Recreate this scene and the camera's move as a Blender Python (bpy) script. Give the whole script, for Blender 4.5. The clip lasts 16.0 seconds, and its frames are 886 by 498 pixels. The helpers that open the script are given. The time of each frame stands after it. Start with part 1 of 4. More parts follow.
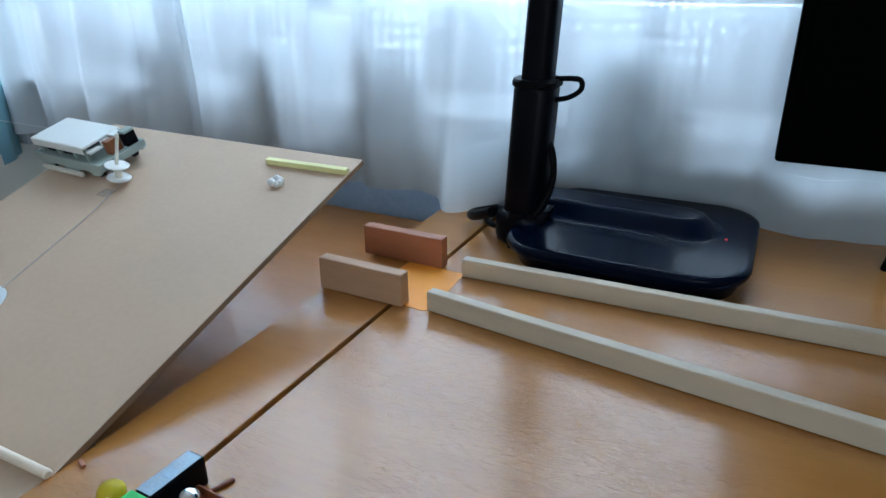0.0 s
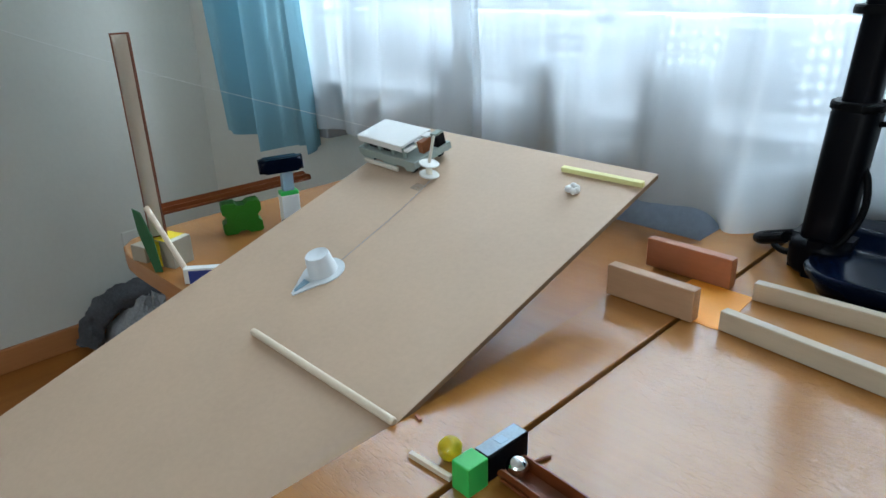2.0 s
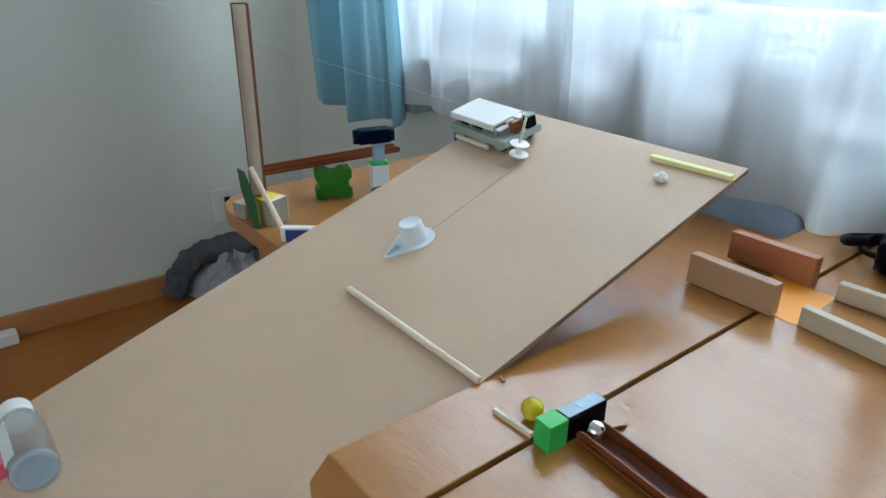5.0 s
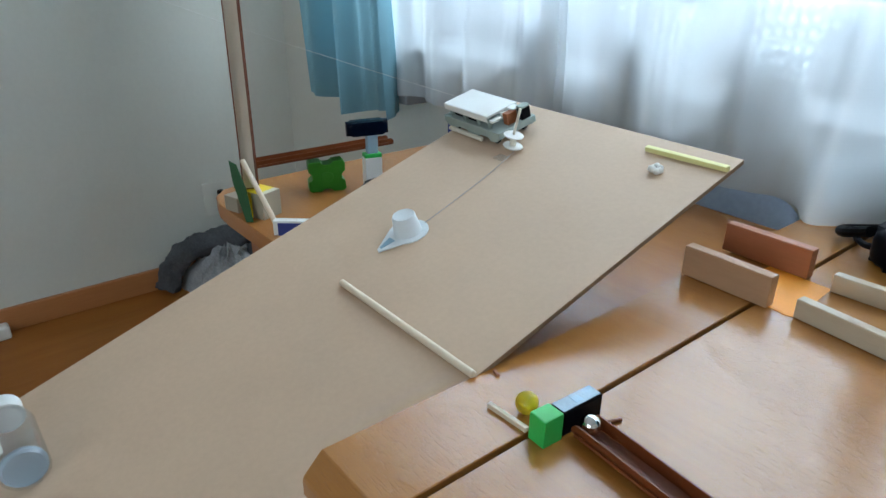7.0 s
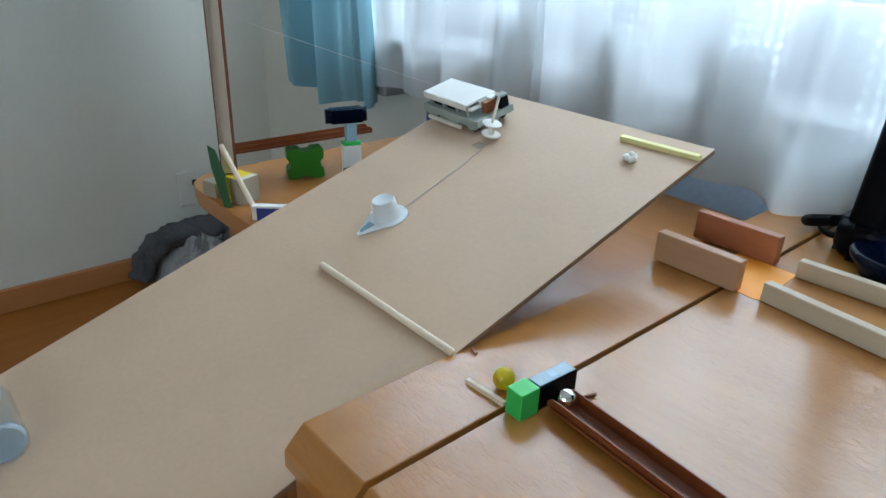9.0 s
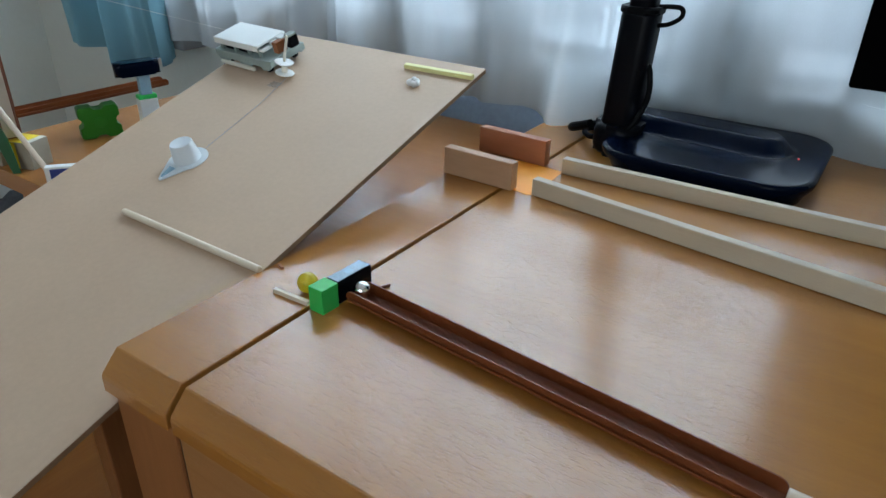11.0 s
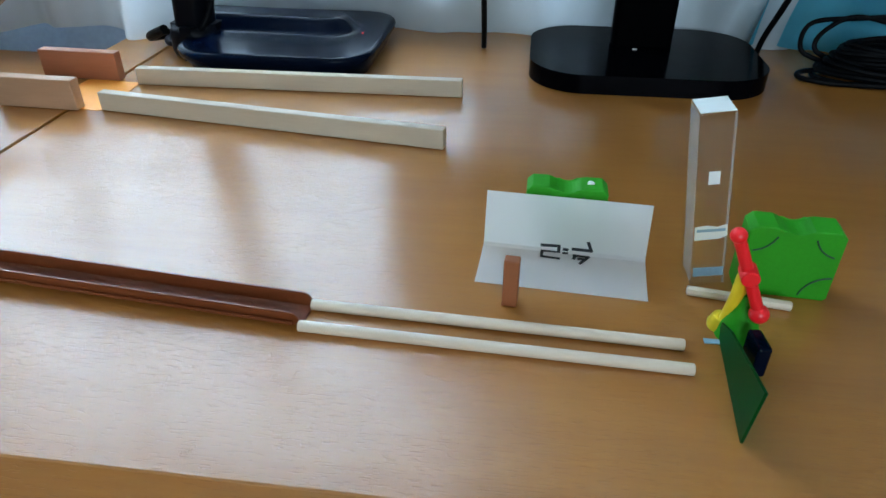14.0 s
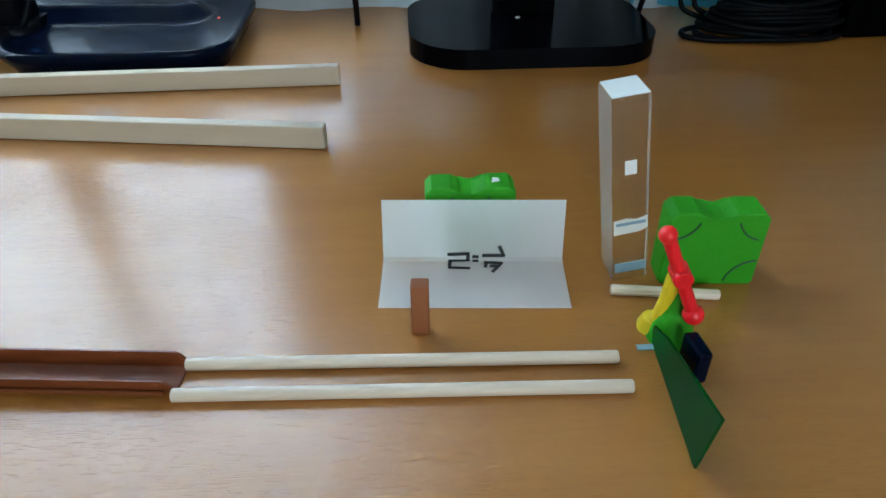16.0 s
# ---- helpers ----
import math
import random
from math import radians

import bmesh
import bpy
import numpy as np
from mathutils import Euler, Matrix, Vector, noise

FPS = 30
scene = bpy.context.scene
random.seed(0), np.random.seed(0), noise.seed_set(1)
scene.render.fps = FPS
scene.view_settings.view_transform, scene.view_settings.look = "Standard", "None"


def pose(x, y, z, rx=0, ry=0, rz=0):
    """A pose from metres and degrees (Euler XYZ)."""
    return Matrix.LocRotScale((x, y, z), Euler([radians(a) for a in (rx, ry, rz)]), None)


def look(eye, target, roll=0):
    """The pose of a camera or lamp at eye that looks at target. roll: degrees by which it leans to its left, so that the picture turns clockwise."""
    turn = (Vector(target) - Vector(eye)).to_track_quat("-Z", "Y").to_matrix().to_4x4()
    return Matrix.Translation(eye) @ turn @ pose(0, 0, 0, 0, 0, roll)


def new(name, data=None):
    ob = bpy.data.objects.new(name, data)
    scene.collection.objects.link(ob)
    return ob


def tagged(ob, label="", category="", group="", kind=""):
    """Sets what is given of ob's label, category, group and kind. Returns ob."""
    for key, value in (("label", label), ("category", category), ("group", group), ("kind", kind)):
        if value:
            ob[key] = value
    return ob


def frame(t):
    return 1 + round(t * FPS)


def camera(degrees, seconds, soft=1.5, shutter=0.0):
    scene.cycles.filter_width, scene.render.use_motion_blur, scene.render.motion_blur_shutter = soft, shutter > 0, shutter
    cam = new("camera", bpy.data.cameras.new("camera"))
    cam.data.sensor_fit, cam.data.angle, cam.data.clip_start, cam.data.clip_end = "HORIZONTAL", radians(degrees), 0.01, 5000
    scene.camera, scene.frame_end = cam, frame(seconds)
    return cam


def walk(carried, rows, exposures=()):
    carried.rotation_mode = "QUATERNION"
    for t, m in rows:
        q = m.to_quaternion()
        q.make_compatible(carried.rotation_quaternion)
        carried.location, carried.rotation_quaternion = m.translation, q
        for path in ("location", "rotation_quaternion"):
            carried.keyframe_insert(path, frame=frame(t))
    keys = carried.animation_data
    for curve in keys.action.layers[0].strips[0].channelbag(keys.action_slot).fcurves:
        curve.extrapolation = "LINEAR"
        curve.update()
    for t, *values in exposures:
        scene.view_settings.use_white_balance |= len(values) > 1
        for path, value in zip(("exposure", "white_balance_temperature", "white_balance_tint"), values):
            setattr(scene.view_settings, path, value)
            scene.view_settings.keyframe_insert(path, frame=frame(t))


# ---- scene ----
cam = camera(66.5, 16.0)
PATH = [
    (0, (0.287, -0.169, 0.986), (-0.532, 1.482, 0.208), -0.5),
    (0.5, (0.261, -0.18, 0.992), (-0.692, 1.405, 0.231), -0.7),
    (1, (0.248, -0.195, 0.995), (-0.819, 1.32, 0.243), -1.0),
    (1.5, (0.245, -0.216, 0.998), (-0.952, 1.212, 0.271), -1.5),
    (2, (0.243, -0.241, 0.999), (-1.079, 1.06, 0.251), -1.6),
    (2.5, (0.248, -0.266, 1.005), (-1.172, 0.915, 0.238), -1.5),
    (3, (0.258, -0.284, 1.006), (-1.198, 0.852, 0.238), -1.3),
    (5.5, (0.249, -0.283, 1.005), (-1.175, 0.87, 0.202), 0.8),
    (6, (0.247, -0.277, 1.003), (-1.175, 0.864, 0.182), 0.3),
    (6.5, (0.247, -0.276, 1.002), (-1.169, 0.873, 0.18), 0.2),
    (7, (0.248, -0.279, 1.004), (-1.163, 0.876, 0.184), 0.6),
    (7.5, (0.254, -0.283, 1.005), (-1.166, 0.878, 0.207), 0.6),
    (8, (0.255, -0.287, 1.007), (-1.16, 0.88, 0.21), 0.9),
    (10.5, (0.287, -0.305, 0.978), (-0.828, 1.086, 0.071), 2.2),
    (11, (0.334, -0.314, 0.989), (-0.648, 1.159, 0.058), 1.2),
    (11.5, (0.368, -0.319, 0.99), (-0.499, 1.225, 0.062), 0.5),
    (12, (0.394, -0.328, 0.987), (-0.363, 1.27, 0.053), 0.1),
    (12.5, (0.417, -0.333, 0.982), (-0.211, 1.295, 0.004), 0.4),
    (13, (0.442, -0.321, 0.973), (-0.06, 1.311, -0.068), -0.2),
    (13.5, (0.465, -0.31, 0.962), (0.13, 1.337, -0.122), 0.1),
    (14, (0.467, -0.307, 0.961), (0.258, 1.356, -0.13), 0.2),
    (14.5, (0.472, -0.292, 0.967), (0.372, 1.381, -0.124), -0.4),
    (15, (0.482, -0.276, 0.971), (0.463, 1.39, -0.135), 0.1),
    (15.5, (0.476, -0.265, 0.96), (0.531, 1.378, -0.179), -0.4),
    (16, (0.463, -0.243, 0.954), (0.556, 1.379, -0.213), -0.3),
]
walk(cam, [(t, look(eye, target, roll)) for t, eye, target, roll in PATH],
     [(0, -0.89, 5950, 10), (1.0, -0.88, 6250, 10), (2.0, -0.70, 6500, 10), (2.5, -0.61, 6500, 10), (6, -0.67, 6500, 10), (8, -0.67, 6500, 10),
      (10.5, -0.78, 6450, 10), (11.5, -0.87, 6250, 10), (12.5, -0.86, 5950, 9), (13.5, -0.42, 5900, 7), (15, -0.22, 6050, 6), (16, -0.26, 6100, 6)])

# ---------------- world, sun and large lights ----------------
world = bpy.data.worlds.new("sky")
scene.world = world
world.use_nodes = True
wn, wl = world.node_tree.nodes, world.node_tree.links
sky = wn.new("ShaderNodeTexSky")
sky.sky_type, sky.sun_disc = "NISHITA", False
sky.sun_elevation, sky.sun_rotation = radians(40), radians(20)
wl.new(sky.outputs[0], wn["Background"].inputs[0])
wn["Background"].inputs[1].default_value = 0.15

sun = new("sun", bpy.data.lights.new("sun", "SUN"))
sun.data.energy, sun.data.angle, sun.data.color = 0.5, radians(12), (1.0, 0.96, 0.9)
sun.matrix_world = look((0, 0, 5), (-1.2, -3.3, 1.2))

daylight = new("window_daylight", bpy.data.lights.new("window_daylight", "AREA"))
daylight.data.shape, daylight.data.size, daylight.data.size_y = "RECTANGLE", 1.62, 1.06
daylight.data.energy, daylight.data.color = 94.0, (0.665, 0.84, 1.0)
daylight.matrix_world = look((-0.415, 1.02, 1.48), (-0.30, -0.6, 1.05))

# Added fill lamp that lifts surfaces facing away from the window; no source known.
back_fill = new("added_room_fill", bpy.data.lights.new("added_room_fill", "AREA"))
back_fill.data.shape, back_fill.data.size, back_fill.data.size_y = "RECTANGLE", 1.6, 1.1
back_fill.data.energy, back_fill.data.color = 38.0, (0.82, 0.93, 1.0)
back_fill.matrix_world = look((0.9, -2.72, 1.45), (0.2, 0.2, 0.8))

# ---------------- materials ----------------
def nodes_of(name):
    m = bpy.data.materials.new(name)
    m.use_nodes = True
    return m, m.node_tree.nodes, m.node_tree.links, m.node_tree.nodes["Principled BSDF"]


def coords(n, l, scale=(1, 1, 1), rot=(0, 0, 0)):
    tc, mp = n.new("ShaderNodeTexCoord"), n.new("ShaderNodeMapping")
    mp.inputs["Scale"].default_value = scale
    mp.inputs["Rotation"].default_value = rot
    l.new(tc.outputs["Object"], mp.inputs["Vector"])
    return mp.outputs["Vector"]


def noise_tex(n, l, vec, scale, detail=4.0, rough=0.55):
    t = n.new("ShaderNodeTexNoise")
    t.inputs["Scale"].default_value, t.inputs["Detail"].default_value = scale, detail
    t.inputs["Roughness"].default_value = rough
    l.new(vec, t.inputs["Vector"])
    return t.outputs["Fac"]


def ramp(n, l, fac, stops):
    r = n.new("ShaderNodeValToRGB")
    els = r.color_ramp.elements
    for i, (p, c) in enumerate(stops):
        e = els[i] if i < 2 else els.new(p)
        e.position, e.color = p, (*c, 1)
    l.new(fac, r.inputs[0])
    return r.outputs["Color"]


def mix(n, l, a, b, fac, mode="MIX"):
    m = n.new("ShaderNodeMix")
    m.data_type, m.blend_type = "RGBA", mode
    for sock, v in ((m.inputs[0], fac), (m.inputs[6], a), (m.inputs[7], b)):
        if isinstance(v, bpy.types.NodeSocket):
            l.new(v, sock)
        elif isinstance(v, (int, float)):
            sock.default_value = v
        else:
            sock.default_value = (*v, 1)
    return m.outputs[2]


def bump(n, l, p, height, strength, dist=0.001):
    b = n.new("ShaderNodeBump")
    b.inputs["Strength"].default_value, b.inputs["Distance"].default_value = strength, dist
    l.new(height, b.inputs["Height"])
    l.new(b.outputs[0], p.inputs["Normal"])


def shade(v, k):
    return tuple(min(1, c * k) for c in v)


def plain(name, colour, rough=0.5, metal=0.0, vary=0.12, grain=60, relief=0.1, coat=0.0, spec=0.5, ior=1.5):
    """A painted or moulded surface with two scales of slight variation."""
    m, n, l, p = nodes_of(name)
    v = coords(n, l)
    big, fine = noise_tex(n, l, v, grain * 0.25, 3), noise_tex(n, l, v, grain * 6, 3)
    c = ramp(n, l, big, [(0.3, shade(colour, 1 - vary)), (0.7, shade(colour, 1 + vary))])
    c = mix(n, l, c, ramp(n, l, fine, [(0.35, shade(colour, 1 - vary * 0.6)), (0.65, shade(colour, 1 + vary * 0.6))]), 0.4)
    l.new(c, p.inputs["Base Color"])
    rr = n.new("ShaderNodeMapRange")
    rr.inputs["To Min"].default_value, rr.inputs["To Max"].default_value = max(0.02, rough - 0.06), min(1, rough + 0.06)
    l.new(big, rr.inputs["Value"])
    l.new(rr.outputs[0], p.inputs["Roughness"])
    p.inputs["Metallic"].default_value, p.inputs["Coat Weight"].default_value = metal, coat
    p.inputs["Specular IOR Level"].default_value, p.inputs["IOR"].default_value = spec, ior
    if relief:
        bump(n, l, p, fine, relief, 0.0004)
    return m


def wood(name, light, dark, rough=0.35, along="x", scale=1.0, pores=0.5, coat=0.0):
    """Veneer or planed wood: long streaks, fine fibres and short pores along one axis."""
    m, n, l, p = nodes_of(name)
    k = {"x": (1.0, 14, 14), "y": (14, 1.0, 14), "z": (14, 14, 1.0)}[along]
    v = coords(n, l, tuple(a * scale for a in k))
    streak, fibre = noise_tex(n, l, v, 3.0, 5, 0.6), noise_tex(n, l, v, 22.0, 4, 0.7)
    broad = noise_tex(n, l, coords(n, l), 2.2 * scale, 2)
    c = ramp(n, l, streak, [(0.3, dark), (0.72, light)])
    c = mix(n, l, c, ramp(n, l, fibre, [(0.3, dark), (0.6, light)]), 0.35)
    c = mix(n, l, c, ramp(n, l, broad, [(0.35, shade(dark, 1.0)), (0.65, shade(light, 1.05))]), 0.25)
    k2 = {"x": (15, 235, 235), "y": (235, 15, 235), "z": (235, 235, 15)}[along]
    pore = noise_tex(n, l, coords(n, l, tuple(a * scale for a in k2)), 6.0, 1.5, 0.5)
    patch = noise_tex(n, l, coords(n, l), 9.0 * scale, 2)
    ps = n.new("ShaderNodeMath")
    ps.operation, ps.inputs[1].default_value, ps.inputs[2].default_value = "MULTIPLY_ADD", 0.35, -0.175
    l.new(patch, ps.inputs[0])
    pa = n.new("ShaderNodeMath")
    l.new(pore, pa.inputs[0]), l.new(ps.outputs[0], pa.inputs[1])
    pmask = ramp(n, l, pa.outputs[0], [(0.622, (0, 0, 0)), (0.645, (1, 1, 1))])
    c = mix(n, l, c, shade(dark, 0.7), mix(n, l, (0, 0, 0), pmask, pores * 0.4))
    l.new(c, p.inputs["Base Color"])
    rr = n.new("ShaderNodeMapRange")
    rr.inputs["To Min"].default_value, rr.inputs["To Max"].default_value = rough - 0.05, rough + 0.08
    l.new(broad, rr.inputs["Value"])
    l.new(rr.outputs[0], p.inputs["Roughness"])
    p.inputs["Specular IOR Level"].default_value = 0.12 if coat else 0.5
    p.inputs["Coat Weight"].default_value, p.inputs["Coat Roughness"].default_value, p.inputs["Coat IOR"].default_value = coat, 0.21, 1.71
    inv = n.new("ShaderNodeMath")
    inv.operation = "SUBTRACT"
    inv.inputs[0].default_value = 1.0
    l.new(pmask, inv.inputs[1])
    bump(n, l, p, inv.outputs[0], 0.5 * pores + 0.05, 0.0010)
    l.new(p.inputs["Normal"].links[0].from_socket, p.inputs["Coat Normal"])
    if coat:
        # open pores break the lacquer
        k = n.new("ShaderNodeMath")
        k.operation, k.inputs[1].default_value, k.inputs[2].default_value = "MULTIPLY_ADD", coat * 0.45, coat * 0.55
        l.new(inv.outputs[0], k.inputs[0])
        l.new(k.outputs[0], p.inputs["Coat Weight"])
    return m


def glassy(name, colour=(1, 1, 1), rough=0.02, ior=1.45, alpha_mix=0.0):
    m, n, l, p = nodes_of(name)
    p.inputs["Base Color"].default_value = (*colour, 1)
    p.inputs["Transmission Weight"].default_value, p.inputs["IOR"].default_value = 1.0, ior
    v = coords(n, l)
    rr = n.new("ShaderNodeMapRange")
    rr.inputs["To Min"].default_value, rr.inputs["To Max"].default_value = rough, rough + 0.05
    l.new(noise_tex(n, l, v, 40), rr.inputs["Value"])
    l.new(rr.outputs[0], p.inputs["Roughness"])
    return m


def cloth(name, colour, see=0.0, trans=0.5, weave=900.0, dots=False):
    """Woven cloth that lets light through; see: share of bare gaps in a sheer weave."""
    m, n, l, p = nodes_of(name)
    out = n["Material Output"]
    v = coords(n, l)
    w = n.new("ShaderNodeTexNoise")
    w.inputs["Scale"].default_value = 12
    l.new(coords(n, l, (1, 1, 0.15)), w.inputs["Vector"])
    c = ramp(n, l, w.outputs["Fac"], [(0.3, shade(colour, 0.84)), (0.7, shade(colour, 1.08))])
    fine = noise_tex(n, l, coords(n, l, (1, 1, 3.0)), weave, 2)
    c = mix(n, l, c, ramp(n, l, fine, [(0.3, shade(colour, 0.86)), (0.7, shade(colour, 1.08))]), 0.4)
    dif, tra, tp = n.new("ShaderNodeBsdfDiffuse"), n.new("ShaderNodeBsdfTranslucent"), n.new("ShaderNodeBsdfTransparent")
    l.new(c, dif.inputs[0]), l.new(c, tra.inputs[0])
    a, b = n.new("ShaderNodeMixShader"), n.new("ShaderNodeMixShader")
    a.inputs[0].default_value, b.inputs[0].default_value = trans, see
    l.new(dif.outputs[0], a.inputs[1]), l.new(tra.outputs[0], a.inputs[2])
    l.new(a.outputs[0], b.inputs[1]), l.new(tp.outputs[0], b.inputs[2])
    bp = n.new("ShaderNodeBump")
    bp.inputs["Strength"].default_value, bp.inputs["Distance"].default_value = 0.3, 0.0006
    l.new(fine, bp.inputs["Height"])
    l.new(bp.outputs[0], dif.inputs["Normal"])
    if dots:
        # rows of open eyelets woven into bands of the cloth
        uv = n.new("ShaderNodeTexCoord")
        sep = n.new("ShaderNodeSeparateXYZ")
        l.new(uv.outputs["UV"], sep.inputs[0])

        def op(kind, x, y=0.0, z=0.0):
            q = n.new("ShaderNodeMath")
            q.operation = kind
            for s, val in zip(q.inputs, (x, y, z)):
                if isinstance(val, bpy.types.NodeSocket):
                    l.new(val, s)
                else:
                    s.default_value = val
            return q.outputs[0]

        def cell(s, pitch):
            return op("ABSOLUTE", op("SUBTRACT", op("FRACT", op("DIVIDE", s, pitch)), 0.5))
        du, dv = cell(sep.outputs[0], 0.016), cell(sep.outputs[1], 0.018)
        hole = op("LESS_THAN", op("ADD", op("POWER", du, 2.0), op("POWER", dv, 2.0)), 0.062)
        band = op("LESS_THAN", cell(sep.outputs[0], 0.21), 0.20)
        high = op("GREATER_THAN", sep.outputs[1], 0.785)
        big = op("LESS_THAN", op("ADD", op("POWER", cell(sep.outputs[0], 0.023), 2.0), op("POWER", op("DIVIDE", op("SUBTRACT", sep.outputs[1], 0.921), 0.016), 2.0)), 0.06)
        f = op("ADD", trans, op("MULTIPLY", op("MAXIMUM", op("MULTIPLY", big, 0.6), op("MULTIPLY", op("MULTIPLY", hole, band), high)), 0.16))
        l.new(f, a.inputs[0])
    l.new(b.outputs[0], out.inputs["Surface"])
    return m


def tinted(name, colour, through_share):
    """A coloured see-through sheet: body colour, tinted passage and a soft gloss."""
    m, n, l, p = nodes_of(name)
    c = ramp(n, l, noise_tex(n, l, coords(n, l), 30, 3), [(0.3, shade(colour, 0.85)), (0.7, shade(colour, 1.15))])
    l.new(c, p.inputs["Base Color"])
    p.inputs["Roughness"].default_value, p.inputs["Specular IOR Level"].default_value = 0.3, 0.12
    tp, mx = n.new("ShaderNodeBsdfTransparent"), n.new("ShaderNodeMixShader")
    tp.inputs[0].default_value = (colour[0] * 5, min(1, colour[1] * 6), colour[2] * 5, 1)
    mx.inputs[0].default_value = through_share
    l.new(p.outputs[0], mx.inputs[1]), l.new(tp.outputs[0], mx.inputs[2])
    l.new(mx.outputs[0], n["Material Output"].inputs["Surface"])
    return m


def clear_film(name, colour):
    """Thin clear plastic: passes light straight, gloss that grows to the rim, a faint haze."""
    m, n, l, p = nodes_of(name)
    tp, gl, df = n.new("ShaderNodeBsdfTransparent"), n.new("ShaderNodeBsdfGlossy"), n.new("ShaderNodeBsdfDiffuse")
    tp.inputs[0].default_value = (*colour, 1)
    gl.inputs["Roughness"].default_value = 0.06
    df.inputs[0].default_value = (0.8, 0.84, 0.87, 1)
    fr, k, a, b = n.new("ShaderNodeLayerWeight"), n.new("ShaderNodeMath"), n.new("ShaderNodeMixShader"), n.new("ShaderNodeMixShader")
    fr.inputs["Blend"].default_value = 0.25
    k.operation, k.inputs[1].default_value = "MULTIPLY", 0.35
    l.new(fr.outputs["Facing"], k.inputs[0]), l.new(k.outputs[0], b.inputs[0])
    hz = n.new("ShaderNodeMapRange")
    hz.inputs["To Min"].default_value, hz.inputs["To Max"].default_value = 0.006, 0.025
    l.new(noise_tex(n, l, coords(n, l), 60, 3), hz.inputs["Value"])
    l.new(hz.outputs[0], a.inputs[0])
    l.new(tp.outputs[0], a.inputs[1]), l.new(df.outputs[0], a.inputs[2])
    l.new(a.outputs[0], b.inputs[1]), l.new(gl.outputs[0], b.inputs[2])
    l.new(b.outputs[0], n["Material Output"].inputs["Surface"])
    return m


M_DESK = wood("desk_veneer", (0.460, 0.195, 0.036), (0.380, 0.150, 0.026), 0.45, "x", 1.0, 0.9, 1.0)
M_DESK_FRONT = wood("desk_edge_wood", (0.46, 0.23, 0.09), (0.33, 0.15, 0.05), 0.34, "x", 1.0, 0.35, 0.3)
M_TABLE = wood("table_veneer", (0.42, 0.175, 0.045), (0.32, 0.120, 0.030), 0.38, "x", 0.9, 0.3, 0.6)
M_PANEL = wood("desk_panel_wood", (0.36, 0.15, 0.05), (0.25, 0.095, 0.03), 0.45, "z", 0.8, 0.3)
M_FLOOR = wood("floor_wood", (0.40, 0.145, 0.030), (0.27, 0.088, 0.018), 0.5, "y", 0.5, 0.3, 0.1)
M_SKIRT = wood("skirting_wood", (0.48, 0.20, 0.07), (0.36, 0.14, 0.045), 0.45, "y", 0.6, 0.2)
M_MDF = plain("mdf", (0.525, 0.373, 0.258), 0.62, vary=0.09, grain=28, relief=0.15)
M_MDF_EDGE = plain("mdf_edge", (0.24, 0.15, 0.085), 0.8, vary=0.18, grain=60)
M_PINE = wood("pine", (0.60, 0.51, 0.385), (0.50, 0.405, 0.29), 0.55, "x", 2.5, 0.25)
M_PINE_Y = wood("pale_dowel", (0.78, 0.67, 0.53), (0.69, 0.56, 0.42), 0.5, "x", 3.0, 0.2)
M_BEECH = wood("beech", (0.53, 0.32, 0.19), (0.42, 0.24, 0.13), 0.5, "x", 2.5, 0.5)
M_REDWOOD = wood("reddish_hardwood", (0.44, 0.175, 0.085), (0.33, 0.12, 0.055), 0.45, "x", 2.5, 0.4)
M_DARKWOOD = wood("dark_wood", (0.16, 0.075, 0.04), (0.10, 0.045, 0.025), 0.5, "x", 2.0, 0.4)
M_JOINT = plain("dark_joint_filler", (0.035, 0.018, 0.011), 0.7, vary=0.2)
M_RAIL = plain("brown_plastic", (0.185, 0.050, 0.015), 0.36, vary=0.12, grain=40, relief=0.05, spec=0.3)
M_BROWN = plain("brown_painted_wood", (0.30, 0.10, 0.035), 0.45, vary=0.12)
M_BLACK = plain("black_plastic", (0.0020, 0.0027, 0.0050), 0.40, vary=0.2, grain=50, relief=0.05, spec=0.09)
M_NAVYBLACK = plain("blue_black_plastic", (0.0013, 0.0042, 0.0135), 0.20, vary=0.2, grain=40, relief=0.03, spec=0.28, ior=1.25)
M_GLOSS = plain("gloss_black", (0.0015, 0.0015, 0.0025), 0.12, vary=0.2, relief=0.0, spec=0.3, ior=1.12)
M_SCREEN = plain("matt_black_casing", (0.0008, 0.0009, 0.0012), 0.5, vary=0.2, relief=0.05, spec=0.1, ior=1.15)
M_CABLE = plain("black_rubber", (0.0025, 0.003, 0.004), 0.5, vary=0.2, spec=0.07)
M_WHITE = plain("white_plastic", (0.76, 0.76, 0.73), 0.42, vary=0.05)
M_CREAM = plain("cream_card", (0.70, 0.66, 0.56), 0.6, vary=0.07)
# carton card with its shade put into the colour; the beige block shares it
M_SHADECARD = plain("shade_darkened_card", (0.33, 0.29, 0.22), 0.65, vary=0.1)
M_GREYCUP = plain("pale_grey_plastic", (0.66, 0.70, 0.72), 0.38, vary=0.05)
M_CARGREY = plain("grey_green_plastic", (0.30, 0.36, 0.33), 0.5, vary=0.12)
M_GREEN = plain("green_plastic_foam", (0.040, 0.33, 0.008), 0.6, vary=0.14, grain=60, spec=0.25)
M_GREENLINE = plain("dark_green_line", (0.012, 0.085, 0.03), 0.5)
M_DKGREEN = plain("deep_green_foam", (0.020, 0.19, 0.008), 0.5, vary=0.2, grain=60)
M_CARDGREEN = plain("deep_green_plastic", (0.010, 0.09, 0.022), 0.35, vary=0.15)
